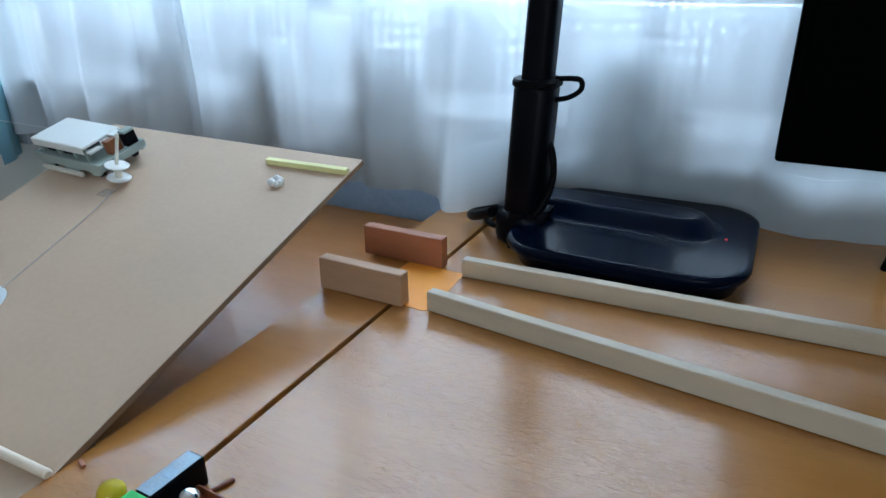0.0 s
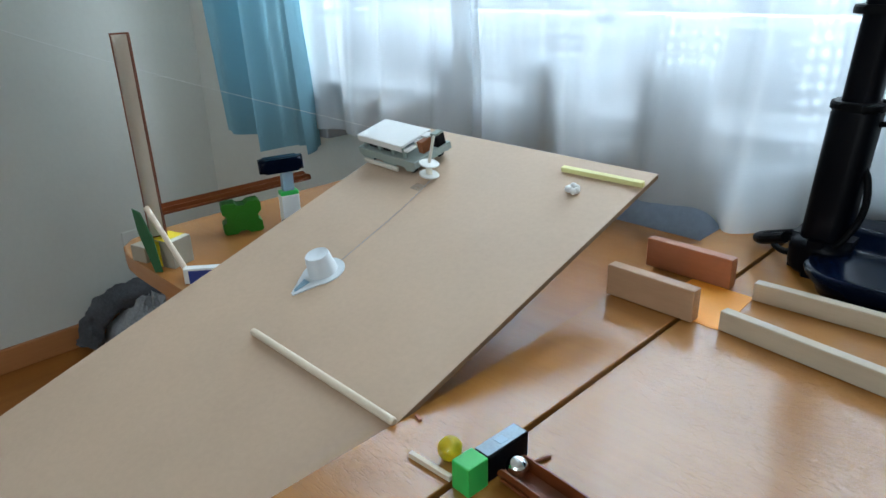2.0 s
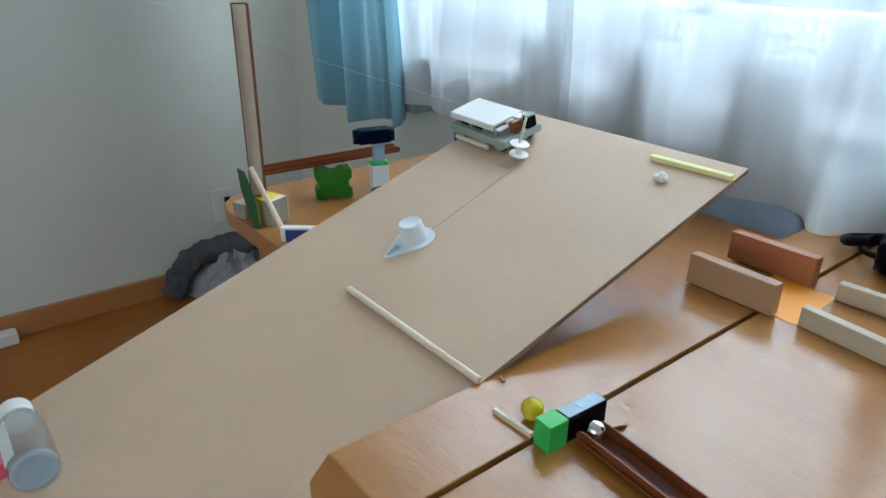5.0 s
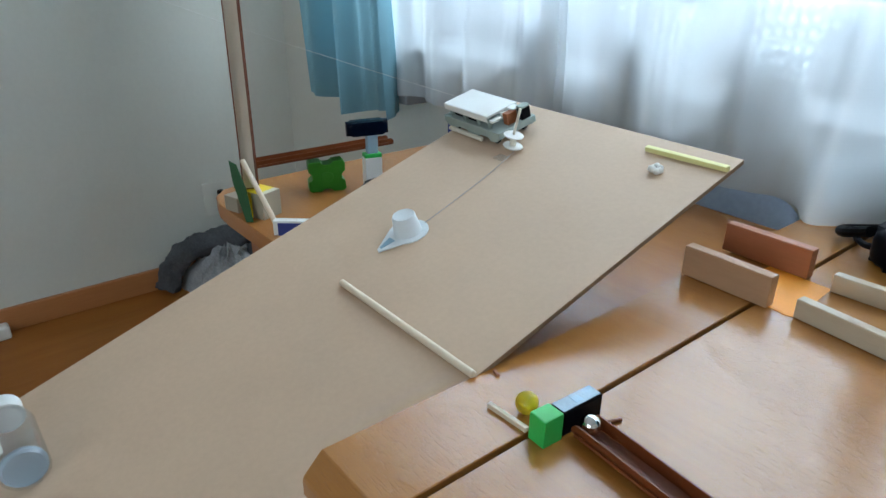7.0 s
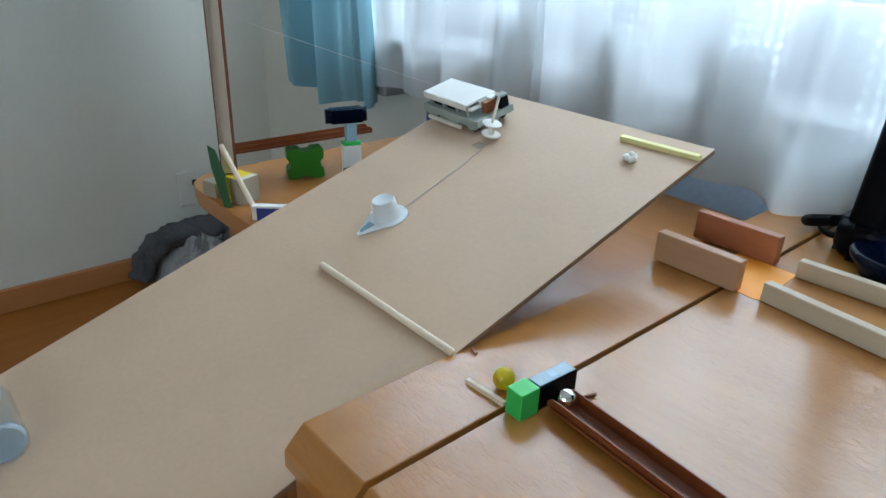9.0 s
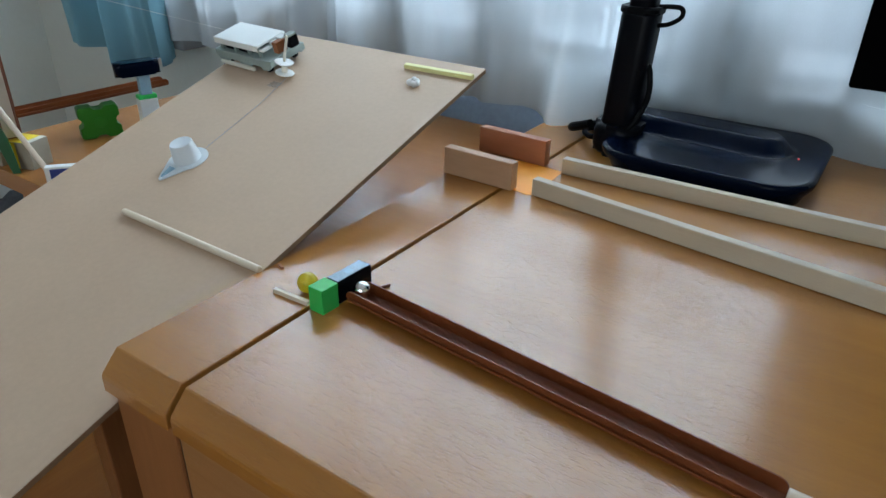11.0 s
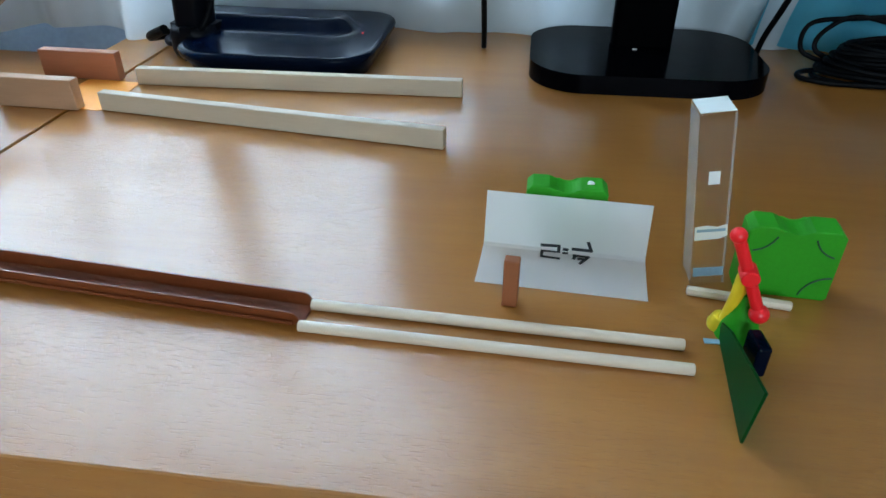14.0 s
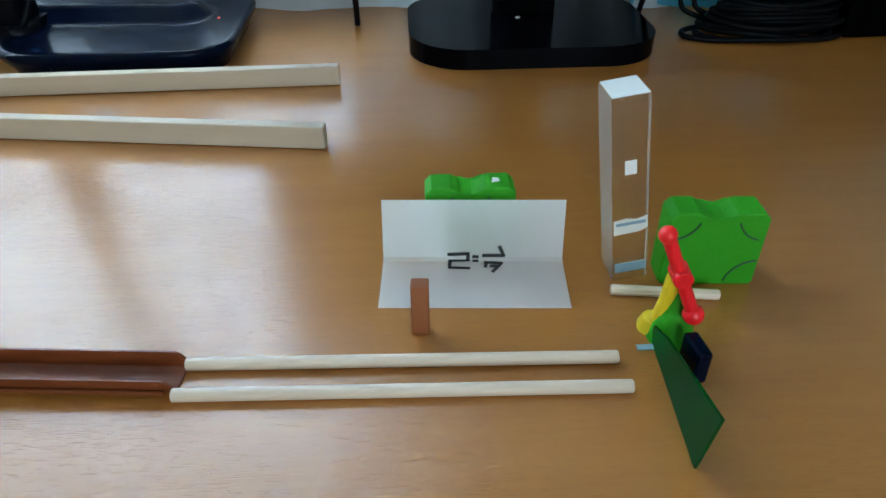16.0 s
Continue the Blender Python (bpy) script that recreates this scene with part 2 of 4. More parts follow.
M_LIME = plain("bright_green_rubber", (0.035, 0.52, 0.10), 0.45, vary=0.06)
M_RED = plain("red_plastic", (0.90, 0.010, 0.018), 0.32, vary=0.06, relief=0.02)
M_PINK = plain("pink_red_card", (0.72, 0.10, 0.14), 0.55)
M_YELLOW = plain("yellow_plastic", (0.88, 0.66, 0.02), 0.36, vary=0.06, relief=0.02)
M_PALEYEL = plain("pale_yellow_plastic", (0.82, 0.78, 0.36), 0.5, vary=0.06)
M_BLUE = plain("blue_plastic", (0.022, 0.045, 0.24), 0.38, vary=0.12)
M_PALEBLUE = plain("pale_blue_film", (0.30, 0.46, 0.58), 0.2, vary=0.12)
M_STICKER = plain("blue_grey_film", (0.26, 0.36, 0.43), 0.18, vary=0.4, grain=120)
M_ORANGE = plain("orange_paper", (0.92, 0.34, 0.025), 0.55, vary=0.07)
M_PAPER = plain("white_paper", (0.83, 0.86, 0.83), 0.7, vary=0.03, grain=30)
M_THIN = cloth("thin_white_paper", (0.96, 0.98, 0.96), 0.0, 0.48, 3000)
M_INK = plain("black_ink", (0.012, 0.014, 0.016), 0.6)
M_STEEL = plain("polished_steel", (0.78, 0.77, 0.75), 0.12, 1.0, vary=0.04, relief=0.0)
M_WALL = plain("wall_paper", (0.64, 0.64, 0.58), 0.8, vary=0.05, grain=14, relief=0.25)
M_CEIL = plain("ceiling_paint", (0.72, 0.72, 0.70), 0.85, vary=0.04, grain=10)
M_SILL = plain("sill_paint", (0.50, 0.52, 0.54), 0.6, vary=0.08, grain=12)
M_DARKSILL = plain("sill_board", (0.14, 0.145, 0.15), 0.7, vary=0.1, grain=12)
M_ALU = plain("aluminium_frame", (0.55, 0.57, 0.60), 0.4, 0.6, vary=0.06)
M_PARAPET = plain("parapet_render", (0.62, 0.64, 0.66), 0.85, vary=0.1, grain=8)
M_GREYBOX = plain("dim_grey_plastic", (0.30, 0.315, 0.33), 0.6, vary=0.1)
M_GREYFUR = plain("grey_cloth", (0.34, 0.35, 0.36), 0.95, vary=0.5, grain=22, relief=0.6)
M_DARKFUR = plain("charcoal_cloth", (0.08, 0.085, 0.095), 0.95, vary=0.5, grain=22, relief=0.6)
M_QUILT = plain("blue_grey_cloth", (0.30, 0.35, 0.42), 0.9, vary=0.18, grain=18, relief=0.4)
M_SHEER = cloth("sheer_white_curtain", (0.63, 0.685, 0.715), 0.21, 0.20, 900, True)
M_HEM = cloth("doubled_sheer_hem", (0.86, 0.90, 0.92), 0.24, 0.45, 900)
M_TEAL = cloth("teal_curtain", (0.21, 0.385, 0.445), 0.0, 0.25, 700)
M_AQUA = cloth("aqua_curtain", (0.16, 0.55, 0.72), 0.0, 0.45, 700)
M_PET = clear_film("clear_plastic", (0.96, 0.975, 0.985))
M_FROST = cloth("frosted_acrylic", (0.84, 0.82, 0.78), 0.78, 0.4, 900)
M_ACRYL = clear_film("clear_acrylic", (0.975, 0.98, 0.97))
M_MARBLE = glassy("clear_glass", (0.98, 1.0, 0.95), 0.0, 1.3)
M_THICK = cloth("thick_pale_plastic", (0.62, 0.75, 0.85), 0.50, 0.5, 300)
M_GREENFILM = tinted("green_tinted_plastic", (0.006, 0.095, 0.022), 0.55)
M_PANE = glassy("window_glass", (1, 1, 1), 0.0, 1.05)
M_LED = bpy.data.materials.new("red_led")
M_LED.use_nodes = True
M_LED.node_tree.nodes["Principled BSDF"].inputs["Emission Color"].default_value = (1, 0.05, 0.03, 1)
M_LED.node_tree.nodes["Principled BSDF"].inputs["Emission Strength"].default_value = 0.7
M_LED.node_tree.nodes["Principled BSDF"].inputs["Base Color"].default_value = (0.5, 0.02, 0.02, 1)

# ---------------- mesh helpers ----------------
def part(name, bm, material, parent=None, label="", smooth=False):
    """Link a bmesh as one mesh object, under a thing or a part."""
    me = bpy.data.meshes.new(name)
    bmesh.ops.recalc_face_normals(bm, faces=bm.faces[:])
    for f in bm.faces:
        f.smooth = smooth
    bm.to_mesh(me)
    bm.free()
    if smooth:
        me.set_sharp_from_angle(angle=radians(38))
    me.materials.append(material)
    ob = new(name, me)
    if parent:
        ob.parent = parent
    if label:
        tagged(ob, label)
    return ob


def thing(name, m, label, category, group="", kind=""):
    ob = new(name)
    ob.empty_display_size = 0.01
    ob.matrix_world = m
    return tagged(ob, label, category, group, kind)


def slab(x0, x1, y0, y1, z0, z1, bevel=0.0, seg=2, bm=None):
    bm = bm or bmesh.new()
    vs = [bm.verts.new((x, y, z)) for z in (z0, z1) for y in (y0, y1) for x in (x0, x1)]
    fs = [bm.faces.new([vs[i] for i in q]) for q in ((0, 2, 3, 1), (4, 5, 7, 6), (0, 1, 5, 4), (2, 6, 7, 3), (0, 4, 6, 2), (1, 3, 7, 5))]
    if bevel:
        es = {e for f in fs for e in f.edges}
        bmesh.ops.bevel(bm, geom=list(es), offset=bevel, segments=seg, affect="EDGES", profile=0.5)
    return bm


def prism(outline, z0, z1, bevel=0.0, seg=2, axis="z"):
    """An outline of (a, b) pairs pushed from z0 to z1 along an axis."""
    def at(a, b, c):
        return {"z": (a, b, c), "y": (a, c, b), "x": (c, a, b)}[axis]
    bm = bmesh.new()
    lo, hi = [bm.verts.new(at(a, b, z0)) for a, b in outline], [bm.verts.new(at(a, b, z1)) for a, b in outline]
    n = len(outline)
    caps = [bm.faces.new(lo[::-1]), bm.faces.new(hi)]
    for i in range(n):
        bm.faces.new((lo[i], lo[(i + 1) % n], hi[(i + 1) % n], hi[i]))
    if bevel:
        es = {e for f in caps for e in f.edges}
        bmesh.ops.bevel(bm, geom=list(es), offset=bevel, segments=seg, affect="EDGES", profile=0.5)
    return bm


def rounded(x0, x1, y0, y1, r, seg=6):
    pts = []
    for cx, cy, a0 in ((x1 - r, y1 - r, 0), (x0 + r, y1 - r, 90), (x0 + r, y0 + r, 180), (x1 - r, y0 + r, 270)):
        for i in range(seg + 1):
            a = radians(a0 + 90 * i / seg)
            pts.append((cx + r * math.cos(a), cy + r * math.sin(a)))
    return pts


def lathe(profile, seg=32, bm=None, m=Matrix()):
    """(radius, height) pairs turned round z; closed ends where the radius is 0."""
    bm = bm or bmesh.new()
    rings = []
    for r, z in profile:
        if r < 1e-6:
            rings.append([bm.verts.new(m @ Vector((0, 0, z)))])
        else:
            rings.append([bm.verts.new(m @ Vector((r * math.cos(2 * math.pi * i / seg), r * math.sin(2 * math.pi * i / seg), z))) for i in range(seg)])
    for a, b in zip(rings, rings[1:]):
        for i in range(seg):
            j = (i + 1) % seg
            if len(a) == 1:
                bm.faces.new((a[0], b[i], b[j]))
            elif len(b) == 1:
                bm.faces.new((a[i], b[0], a[j]))
            else:
                bm.faces.new((a[i], a[j], b[j], b[i]))
    return bm


def along_axis(p, q):
    p, q = Vector(p), Vector(q)
    return Matrix.Translation(p) @ (q - p).to_track_quat("Z", "Y").to_matrix().to_4x4(), (q - p).length


def rod(p, q, r, seg=16, soft=0.0006, bm=None):
    m, n = along_axis(p, q)
    s = min(soft, r * 0.4)
    return lathe([(0, 0), (r - s, 0), (r, s), (r, n - s), (r - s, n), (0, n)], seg, bm, m)


def ball(c, r, bm=None, seg=24):
    prof = [(0, -r)] + [(r * math.sin(math.pi * i / 14), -r * math.cos(math.pi * i / 14)) for i in range(1, 14)] + [(0, r)]
    return lathe(prof, seg, bm, Matrix.Translation(c))


def tube(points, r, seg=10):
    """A round cable or thread along smooth points."""
    pts = [Vector(p) for p in points]
    fine = []
    for i in range(len(pts) - 1):
        a, b, c, d = pts[max(i - 1, 0)], pts[i], pts[i + 1], pts[min(i + 2, len(pts) - 1)]
        for k in range(8):
            t = k / 8
            fine.append(0.5 * ((2 * b) + (c - a) * t + (2 * a - 5 * b + 4 * c - d) * t * t + (3 * b - a - 3 * c + d) * t ** 3))
    fine.append(pts[-1])
    bm = bmesh.new()
    rings = []
    for i, p in enumerate(fine):
        d = (fine[min(i + 1, len(fine) - 1)] - fine[max(i - 1, 0)]).normalized()
        q = d.to_track_quat("Z", "Y")
        rings.append([bm.verts.new(p + q @ Vector((r * math.cos(2 * math.pi * k / seg), r * math.sin(2 * math.pi * k / seg), 0))) for k in range(seg)])
    for a, b in zip(rings, rings[1:]):
        for i in range(seg):
            bm.faces.new((a[i], a[(i + 1) % seg], b[(i + 1) % seg], b[i]))
    bm.faces.new(rings[0][::-1]), bm.faces.new(rings[-1])
    return bm


def sheet(nu, nv, f, uv=None):
    """A grid of points f(u, v), u and v from 0 to 1."""
    bm = bmesh.new()
    g = [[bm.verts.new(f(i / nu, j / nv)) for i in range(nu + 1)] for j in range(nv + 1)]
    lay = bm.loops.layers.uv.new("UVMap") if uv else None
    for j in range(nv):
        for i in range(nu):
            fc = bm.faces.new((g[j][i], g[j][i + 1], g[j + 1][i + 1], g[j + 1][i]))
            if uv:
                for lp, (a, b) in zip(fc.loops, ((i, j), (i + 1, j), (i + 1, j + 1), (i, j + 1))):
                    lp[lay].uv = uv(a / nu, b / nv)
    return bm


def lerp_list(x, pts):
    for (a, p), (b, q) in zip(pts, pts[1:]):
        if x <= b:
            k = max(0.0, (x - a) / (b - a))
            k = k * k * (3 - 2 * k)
            return p + (q - p) * k
    return pts[-1][1]


# ---------------- the room ----------------
TOP = 0.70
setting = lambda ob, label, cat: tagged(ob, label, cat, kind="structure")

setting(part("floor", slab(-1.9, 2.3, -2.9, 0.9, -0.1, 0.0), M_FLOOR), "orange-brown wooden floor of the room", "floor")
setting(part("ceiling", slab(-1.9, 2.3, -2.9, 0.9, 2.4, 2.5), M_CEIL), "plain white ceiling", "ceiling")
setting(part("wall_west", slab(-1.9, -1.8, -2.9, 0.9, 0.0, 2.4), M_WALL), "plain grey-white papered wall", "wall")
setting(part("wall_east", slab(2.2, 2.3, -2.9, 0.9, 0.0, 2.4), M_WALL), "plain grey-white papered wall", "wall")
# The opening is added, sized to the fill lamp in front of it.
wall_s = bmesh.new()
for q in ((-1.8, 0.1, 0, 2.4), (1.7, 2.2, 0, 2.4), (0.1, 1.7, 0, 0.9), (0.1, 1.7, 2.0, 2.4)):
    slab(q[0], q[1], -2.9, -2.8, q[2], q[3], bm=wall_s)
setting(part("wall_south", wall_s, M_WALL), "unseen grey-white papered wall, opening added for the fill lamp", "wall")
wall_n = bmesh.new()
for q in ((-1.8, -1.25, 0, 2.4), (0.42, 2.2, 0, 2.4), (-1.25, 0.42, 0, 0.785), (-1.25, 0.42, 1.95, 2.4)):
    slab(q[0], q[1], 0.74, 0.88, q[2], q[3], bm=wall_n)
setting(part("wall_north", wall_n, M_WALL), "grey-white papered window wall behind the curtains", "wall")
setting(part("baseboard", slab(-1.8, -1.785, -2.8, 0.74, 0.0, 0.07, 0.003), M_SKIRT), "orange-brown wooden skirting board along the wall", "skirting")

window = setting(thing("window_1", pose(0, 0, 0), "", ""), "wide window with a pale metal frame behind sheer curtains", "window")
for nm, q in (("window_sill", (-1.25, 0.42, 0.637, 0.80, 0.785, 0.80)), ("window_frame", (-1.25, 0.42, 0.80, 0.84, 0.915, 0.935)), ("window_frame", (-1.25, 0.42, 0.80, 0.84, 1.92, 1.95)),
              ("window_frame", (-1.25, -1.21, 0.80, 0.84, 0.80, 1.92)), ("window_frame", (0.38, 0.42, 0.80, 0.84, 0.80, 1.92)), ("window_frame", (-0.44, -0.39, 0.80, 0.84, 0.80, 1.92))):
    part(nm, slab(*q, 0.002), M_ALU if nm == "window_frame" else M_DARKSILL, window)
for x0, x1 in ((-1.21, -0.44), (-0.39, 0.38)):
    pane = part("pane", slab(x0, x1, 0.818, 0.822, 0.935, 1.92), M_PANE, window)
    pane.visible_shadow = False
setting(part("ground", slab(-300, 300, 0.95, 600, -0.12, -0.02), M_PARAPET), "pale grey ground outside the window", "ground")


# ---------------- desk and side table ----------------
def edge_profile(y_back):
    """Side outline (y, z) of a desk slab with a sloping front edge."""
    soft = [(-0.1165, TOP), (-0.1178, TOP - 0.0006), (-0.1310, TOP - 0.0138), (-0.1318, TOP - 0.0150), (-0.1325, TOP - 0.0180)]
    return [(y_back, TOP)] + soft + [(-0.1325, TOP - 0.0290), (y_back, TOP - 0.0290)]


desk = thing("desk", pose(0, 0, 0), "orange-brown wood-veneer desk with a sloping front edge", "desk")
part("desktop", prism(edge_profile(0.66), 0.0022, 1.35, 0.0008, 1, "x"), M_DESK, desk)
part("end_strip", prism(edge_profile(0.66), -0.0745, -0.0024, 0.0007, 1, "x"), M_DESK, desk, "narrow wooden end strip beside a dark joint")
part("front_panel", slab(0.0022, 1.33, -0.1285, -0.1085, 0.0, TOP - 0.0295, 0.0015), M_DESK_FRONT, desk)
part("end_panel", slab(-0.0700, -0.0024, -0.1285, 0.64, 0.0, TOP - 0.0295, 0.002), M_PANEL, desk)
part("joint", slab(-0.0022, 0.0020, -0.1260, -0.1090, 0.0, TOP - 0.034), M_JOINT, desk, "dark joint line")
part("joint", prism([(min(y + 0.006, 0.652), z - 0.006) for y, z in edge_profile(0.66)], -0.0022, 0.0020, 0.0, 1, "x"), M_JOINT, desk, "dark joint line")
part("end_panel", slab(1.29, 1.33, -0.10, 0.64, 0.0, TOP - 0.0295, 0.002), M_PANEL, desk)

side_table = thing("side_table", pose(0, 0, 0), "low orange-brown wooden side table against the curtains", "table")
tbl = [(-0.079, 0.050), (-0.079, 0.60), (-0.70, 0.615)]
tbl += [(-0.70 + 0.035 * math.sin(radians(a)) * -1, 0.58 + 0.035 * math.cos(radians(a))) for a in (20, 45, 70, 90)]
tbl += [(-0.735, 0.26), (-0.734, 0.115), (-0.724, 0.080), (-0.702, 0.060), (-0.670, 0.051), (-0.640, 0.050)]
part("tabletop", prism(tbl[::-1], 0.635, 0.66, 0.003, 2), M_TABLE, side_table)
for x, y in ((-0.62, 0.10), (-0.12, 0.08), (-0.66, 0.56), (-0.12, 0.56)):
    part("leg", slab(x - 0.02, x + 0.02, y - 0.02, y + 0.02, 0.0, 0.635, 0.003), M_PANEL, side_table)

# ---------------- curtains and what stands behind them ----------------
def folds(x, z, seed, depth):
    low = max(0.0, min(1.0, (1.9 - z) / 1.2))
    return depth * (math.sin(x * 47 + seed + 0.8 * math.sin(x * 9)) + 0.30 * math.sin(x * 83 + 2.1 * seed) + 0.4 * math.sin(x * 19 + seed * 3) + 0.16 * math.sin(x * 137 + 1.7 * seed + 2 * math.sin(z * 5))) * (0.45 + 0.55 * low) + 0.004 * math.sin(z * 17 + x * 11)


HEM_A = [(-1.06, 0.693), (-0.90, 0.696), (-0.73, 0.701), (-0.52, 0.712)]
HEM_B = [(-0.575, 0.677), (-0.435, 0.689), (-0.31, 0.687), (-0.22, 0.699), (-0.14, 0.7015), (-0.10, 0.7010), (0.02, 0.7010), (0.20, 0.7008), (0.82, 0.7008)]


def sheer_curtain(x0, x1, hem_line, y0, seed, cols):
    """One hanging width of sheer cloth with soft folds and a doubled hem."""
    def cloth_at(u, v):
        x = x0 + (x1 - x0) * u
        hem = lerp_list(x, hem_line)
        z = hem + (1.95 - hem) * (v ** 1.6)
        bulge = -0.045 * math.exp(-((x + 0.065) / 0.045) ** 2) * max(0.0, 1 - (z - 0.70) / 0.5)
        pushed = 0.042 * max(0.0, min(1.0, (x - 0.01) / 0.05)) * max(0.0, min(1.0, (0.78 - x) / 0.05)) * max(0.0, 1 - (z - 0.70) / 0.085)
        return (x, y0 + folds(x, z, seed, 0.0120) * (1 - 12 * pushed) + bulge + pushed, z)

    def band_at(u, v):
        x = x0 + (x1 - x0) * u
        hem = lerp_list(x, hem_line)
        z = hem + 0.082 * v
        return (x, cloth_at(u, ((z - hem) / (1.95 - hem)) ** (1 / 1.6))[1] + 0.0015, z)

    ob = tagged(part("sheer_curtain", sheet(cols, 46, cloth_at, lambda u, v: ((x1 - x0) * u * 1.25, cloth_at(u, v)[2])), M_SHEER, smooth=True), "white sheer curtain with woven dots hanging before the window", "curtain", "sheer curtains")
    part("hem_band", sheet(cols, 5, band_at, lambda u, v: (u, 0.0)), M_HEM, ob, "doubled hem", True)


sheer_curtain(-1.06, -0.515, HEM_A, 0.616, 2.6, 120)
sheer_curtain(-0.575, 0.80, HEM_B, 0.603, 1.3, 270)


def teal(u, v):
    x = -1.365 + 0.38 * u
    low = 0.645 + 0.03 * (1 - u) ** 2 + 0.012 * math.sin(9 * u)
    z = low + (1.98 - low) * v
    return (x + 0.02 * math.sin(z * 4), 0.572 + 0.034 * math.sin(u * 15 + 0.9) + 0.015 * math.sin(u * 34 + z * 2) + 0.008 * math.sin(u * 71 + 1.0), z)


tagged(part("drawn_curtain", sheet(110, 24, teal, lambda u, v: (u, v)), M_TEAL, smooth=True), "teal-blue curtain drawn aside in folds beside the sheer", "curtain")


def aqua(u, v):
    x = 0.74 + 0.55 * u
    z = 0.706 + 1.27 * v
    return (x + 0.05 * math.sin(v * 6 + u * 3) * (1 - v), 0.59 + 0.030 * math.sin(u * 24 + 3 * v) + 0.014 * math.sin(u * 55), z)


tagged(part("drawn_curtain", sheet(140, 24, aqua, lambda u, v: (u, v)), M_AQUA, smooth=True), "bright aqua curtain bunched behind the cables", "curtain")


def silhouette_panel(x, low, top, h, y):
    """An upright panel, wider at the foot, with rounded upper corners."""
    r = 0.012
    pts = [(-low / 2, 0), (low / 2, 0)]
    pts += [(top / 2 - r + r * math.cos(radians(a)), h - r + r * math.sin(radians(a))) for a in range(0, 91, 15)]
    pts += [(-top / 2 + r + r * math.cos(radians(a)), h - r + r * math.sin(radians(a))) for a in range(90, 181, 15)]
    ob = part("curtain_silhouette", prism(pts, -0.005, 0.005, 0.002, 2, "y"), M_GREYBOX)
    ob.matrix_world = pose(x, y, 0.80)
    return ob


# Stand-in panels, added to throw the silhouettes of things outside onto the curtain.
for x, low, top, h in ((-0.392, 0.128, 0.084, 0.086), (-0.190, 0.118, 0.078, 0.096), (-0.612, 0.110, 0.078, 0.096), (0.132, 0.150, 0.122, 0.102)):
    tagged(silhouette_panel(x, low, top, h, 0.642 if x > -0.5 else 0.653), "dim grey rounded panel added on the sill for a curtain silhouette", "panel", "panels on the sill")
tagged(part("wall_box", slab(-1.03, -0.985, 0.62, 0.738, 0.672, 0.735, 0.004), M_GREYBOX), "small dark grey box on the wall under the curtain", "box")


def mound(u, v):
    x = -0.64 + 0.52 * u
    a = math.pi * v
    h = 0.645 + (0.05 + 0.008 * math.sin(u * 9)) * math.sin(math.pi * min(1, max(0.02, u))) ** 0.35
    return (x, 0.725 - 0.095 * (0.5 + 0.5 * math.cos(a)) + 0.004 * math.sin(u * 30), (h * math.sin(a) ** 0.5) if 0 < v < 1 else 0.0)


tagged(part("folded_quilt", sheet(60, 16, mound), M_QUILT, smooth=True), "blue-grey folded quilt stacked behind the side table", "quilt")

# ---------------- desk lamp, monitor and cables ----------------
lamp = thing("desk_lamp", pose(0.175, 0.55, TOP), "blue-black desk lamp with a tray base and a wrapped post", "lamp")


def lamp_base():
    """A shallow dish-edged plate, undercut at the foot, with a soft raised ridge along it."""
    out = rounded(-0.120, 0.116, -0.138, 0.076, 0.046, 10)
    ring = []
    for (x0, y0), (x1, y1) in zip(out, out[1:] + out[:1]):
        k = max(1, int(math.hypot(x1 - x0, y1 - y0) / 0.004))
        ring += [(x0 + (x1 - x0) * i / k, y0 + (y1 - y0) * i / k) for i in range(k)]
    a, b = Vector((-0.11, -0.008)), Vector((0.044, -0.018))

    def top(x, y):
        p = Vector((x, y))
        t = max(0.0, min(1.0, (p - a).dot(b - a) / (b - a).length_squared))
        d = (p - a.lerp(b, t)).length / 0.042
        d = max(0.0, min(1.0, (d - 0.35) / 0.65))
        return 0.0290 + 0.005 * (y + 0.134) + 0.0175 * (0.5 + 0.5 * math.cos(math.pi * d))
    levels = [(k / 44, None) for k in range(1, 43)] + [(0.985, -0.0006), (1.0, -0.0024), (1.004, -0.005), (0.99, -0.010), (0.93, 0), (0.90, 1)]
    bm = bmesh.new()
    prev, centre = None, bm.verts.new((0, -0.018, top(0, -0.018)))
    for q, drop in levels:
        row = []
        for x, y in ring:
            px, py = x * q, -0.018 + (y + 0.018) * q
            z = top(px, py) + (drop or 0)
            if q == 0.93 and drop == 0:
                z = 0.009
            if drop == 1:
                z = 0.0
            row.append(bm.verts.new((px, py, z)))
        for i in range(len(row)):
            e = (i + 1) % len(row)
            bm.faces.new((centre, row[i], row[e]) if prev is None else (prev[i], row[i], row[e], prev[e]))
        prev = row
    bm.faces.new(prev[::-1])
    return bm


part("base", lamp_base(), M_NAVYBLACK, lamp, "glossy blue-black base with a raised ridge", True)
part("switch_light", rod((0.088, -0.034, 0.0290), (0.088, -0.034, 0.0306), 0.0013), M_LED, lamp, "small red lit switch dot")
part("foot", prism(rounded(-0.148, -0.090, -0.080, 0.030, 0.022), 0.0, 0.040, 0.012, 3), M_BLACK, lamp, smooth=True)
def leaned(bm):
    """Tip an upright piece of the post slightly sideways about its foot."""
    for v in bm.verts:
        v.co.x += 0.055 * (v.co.z - 0.03)
    return bm


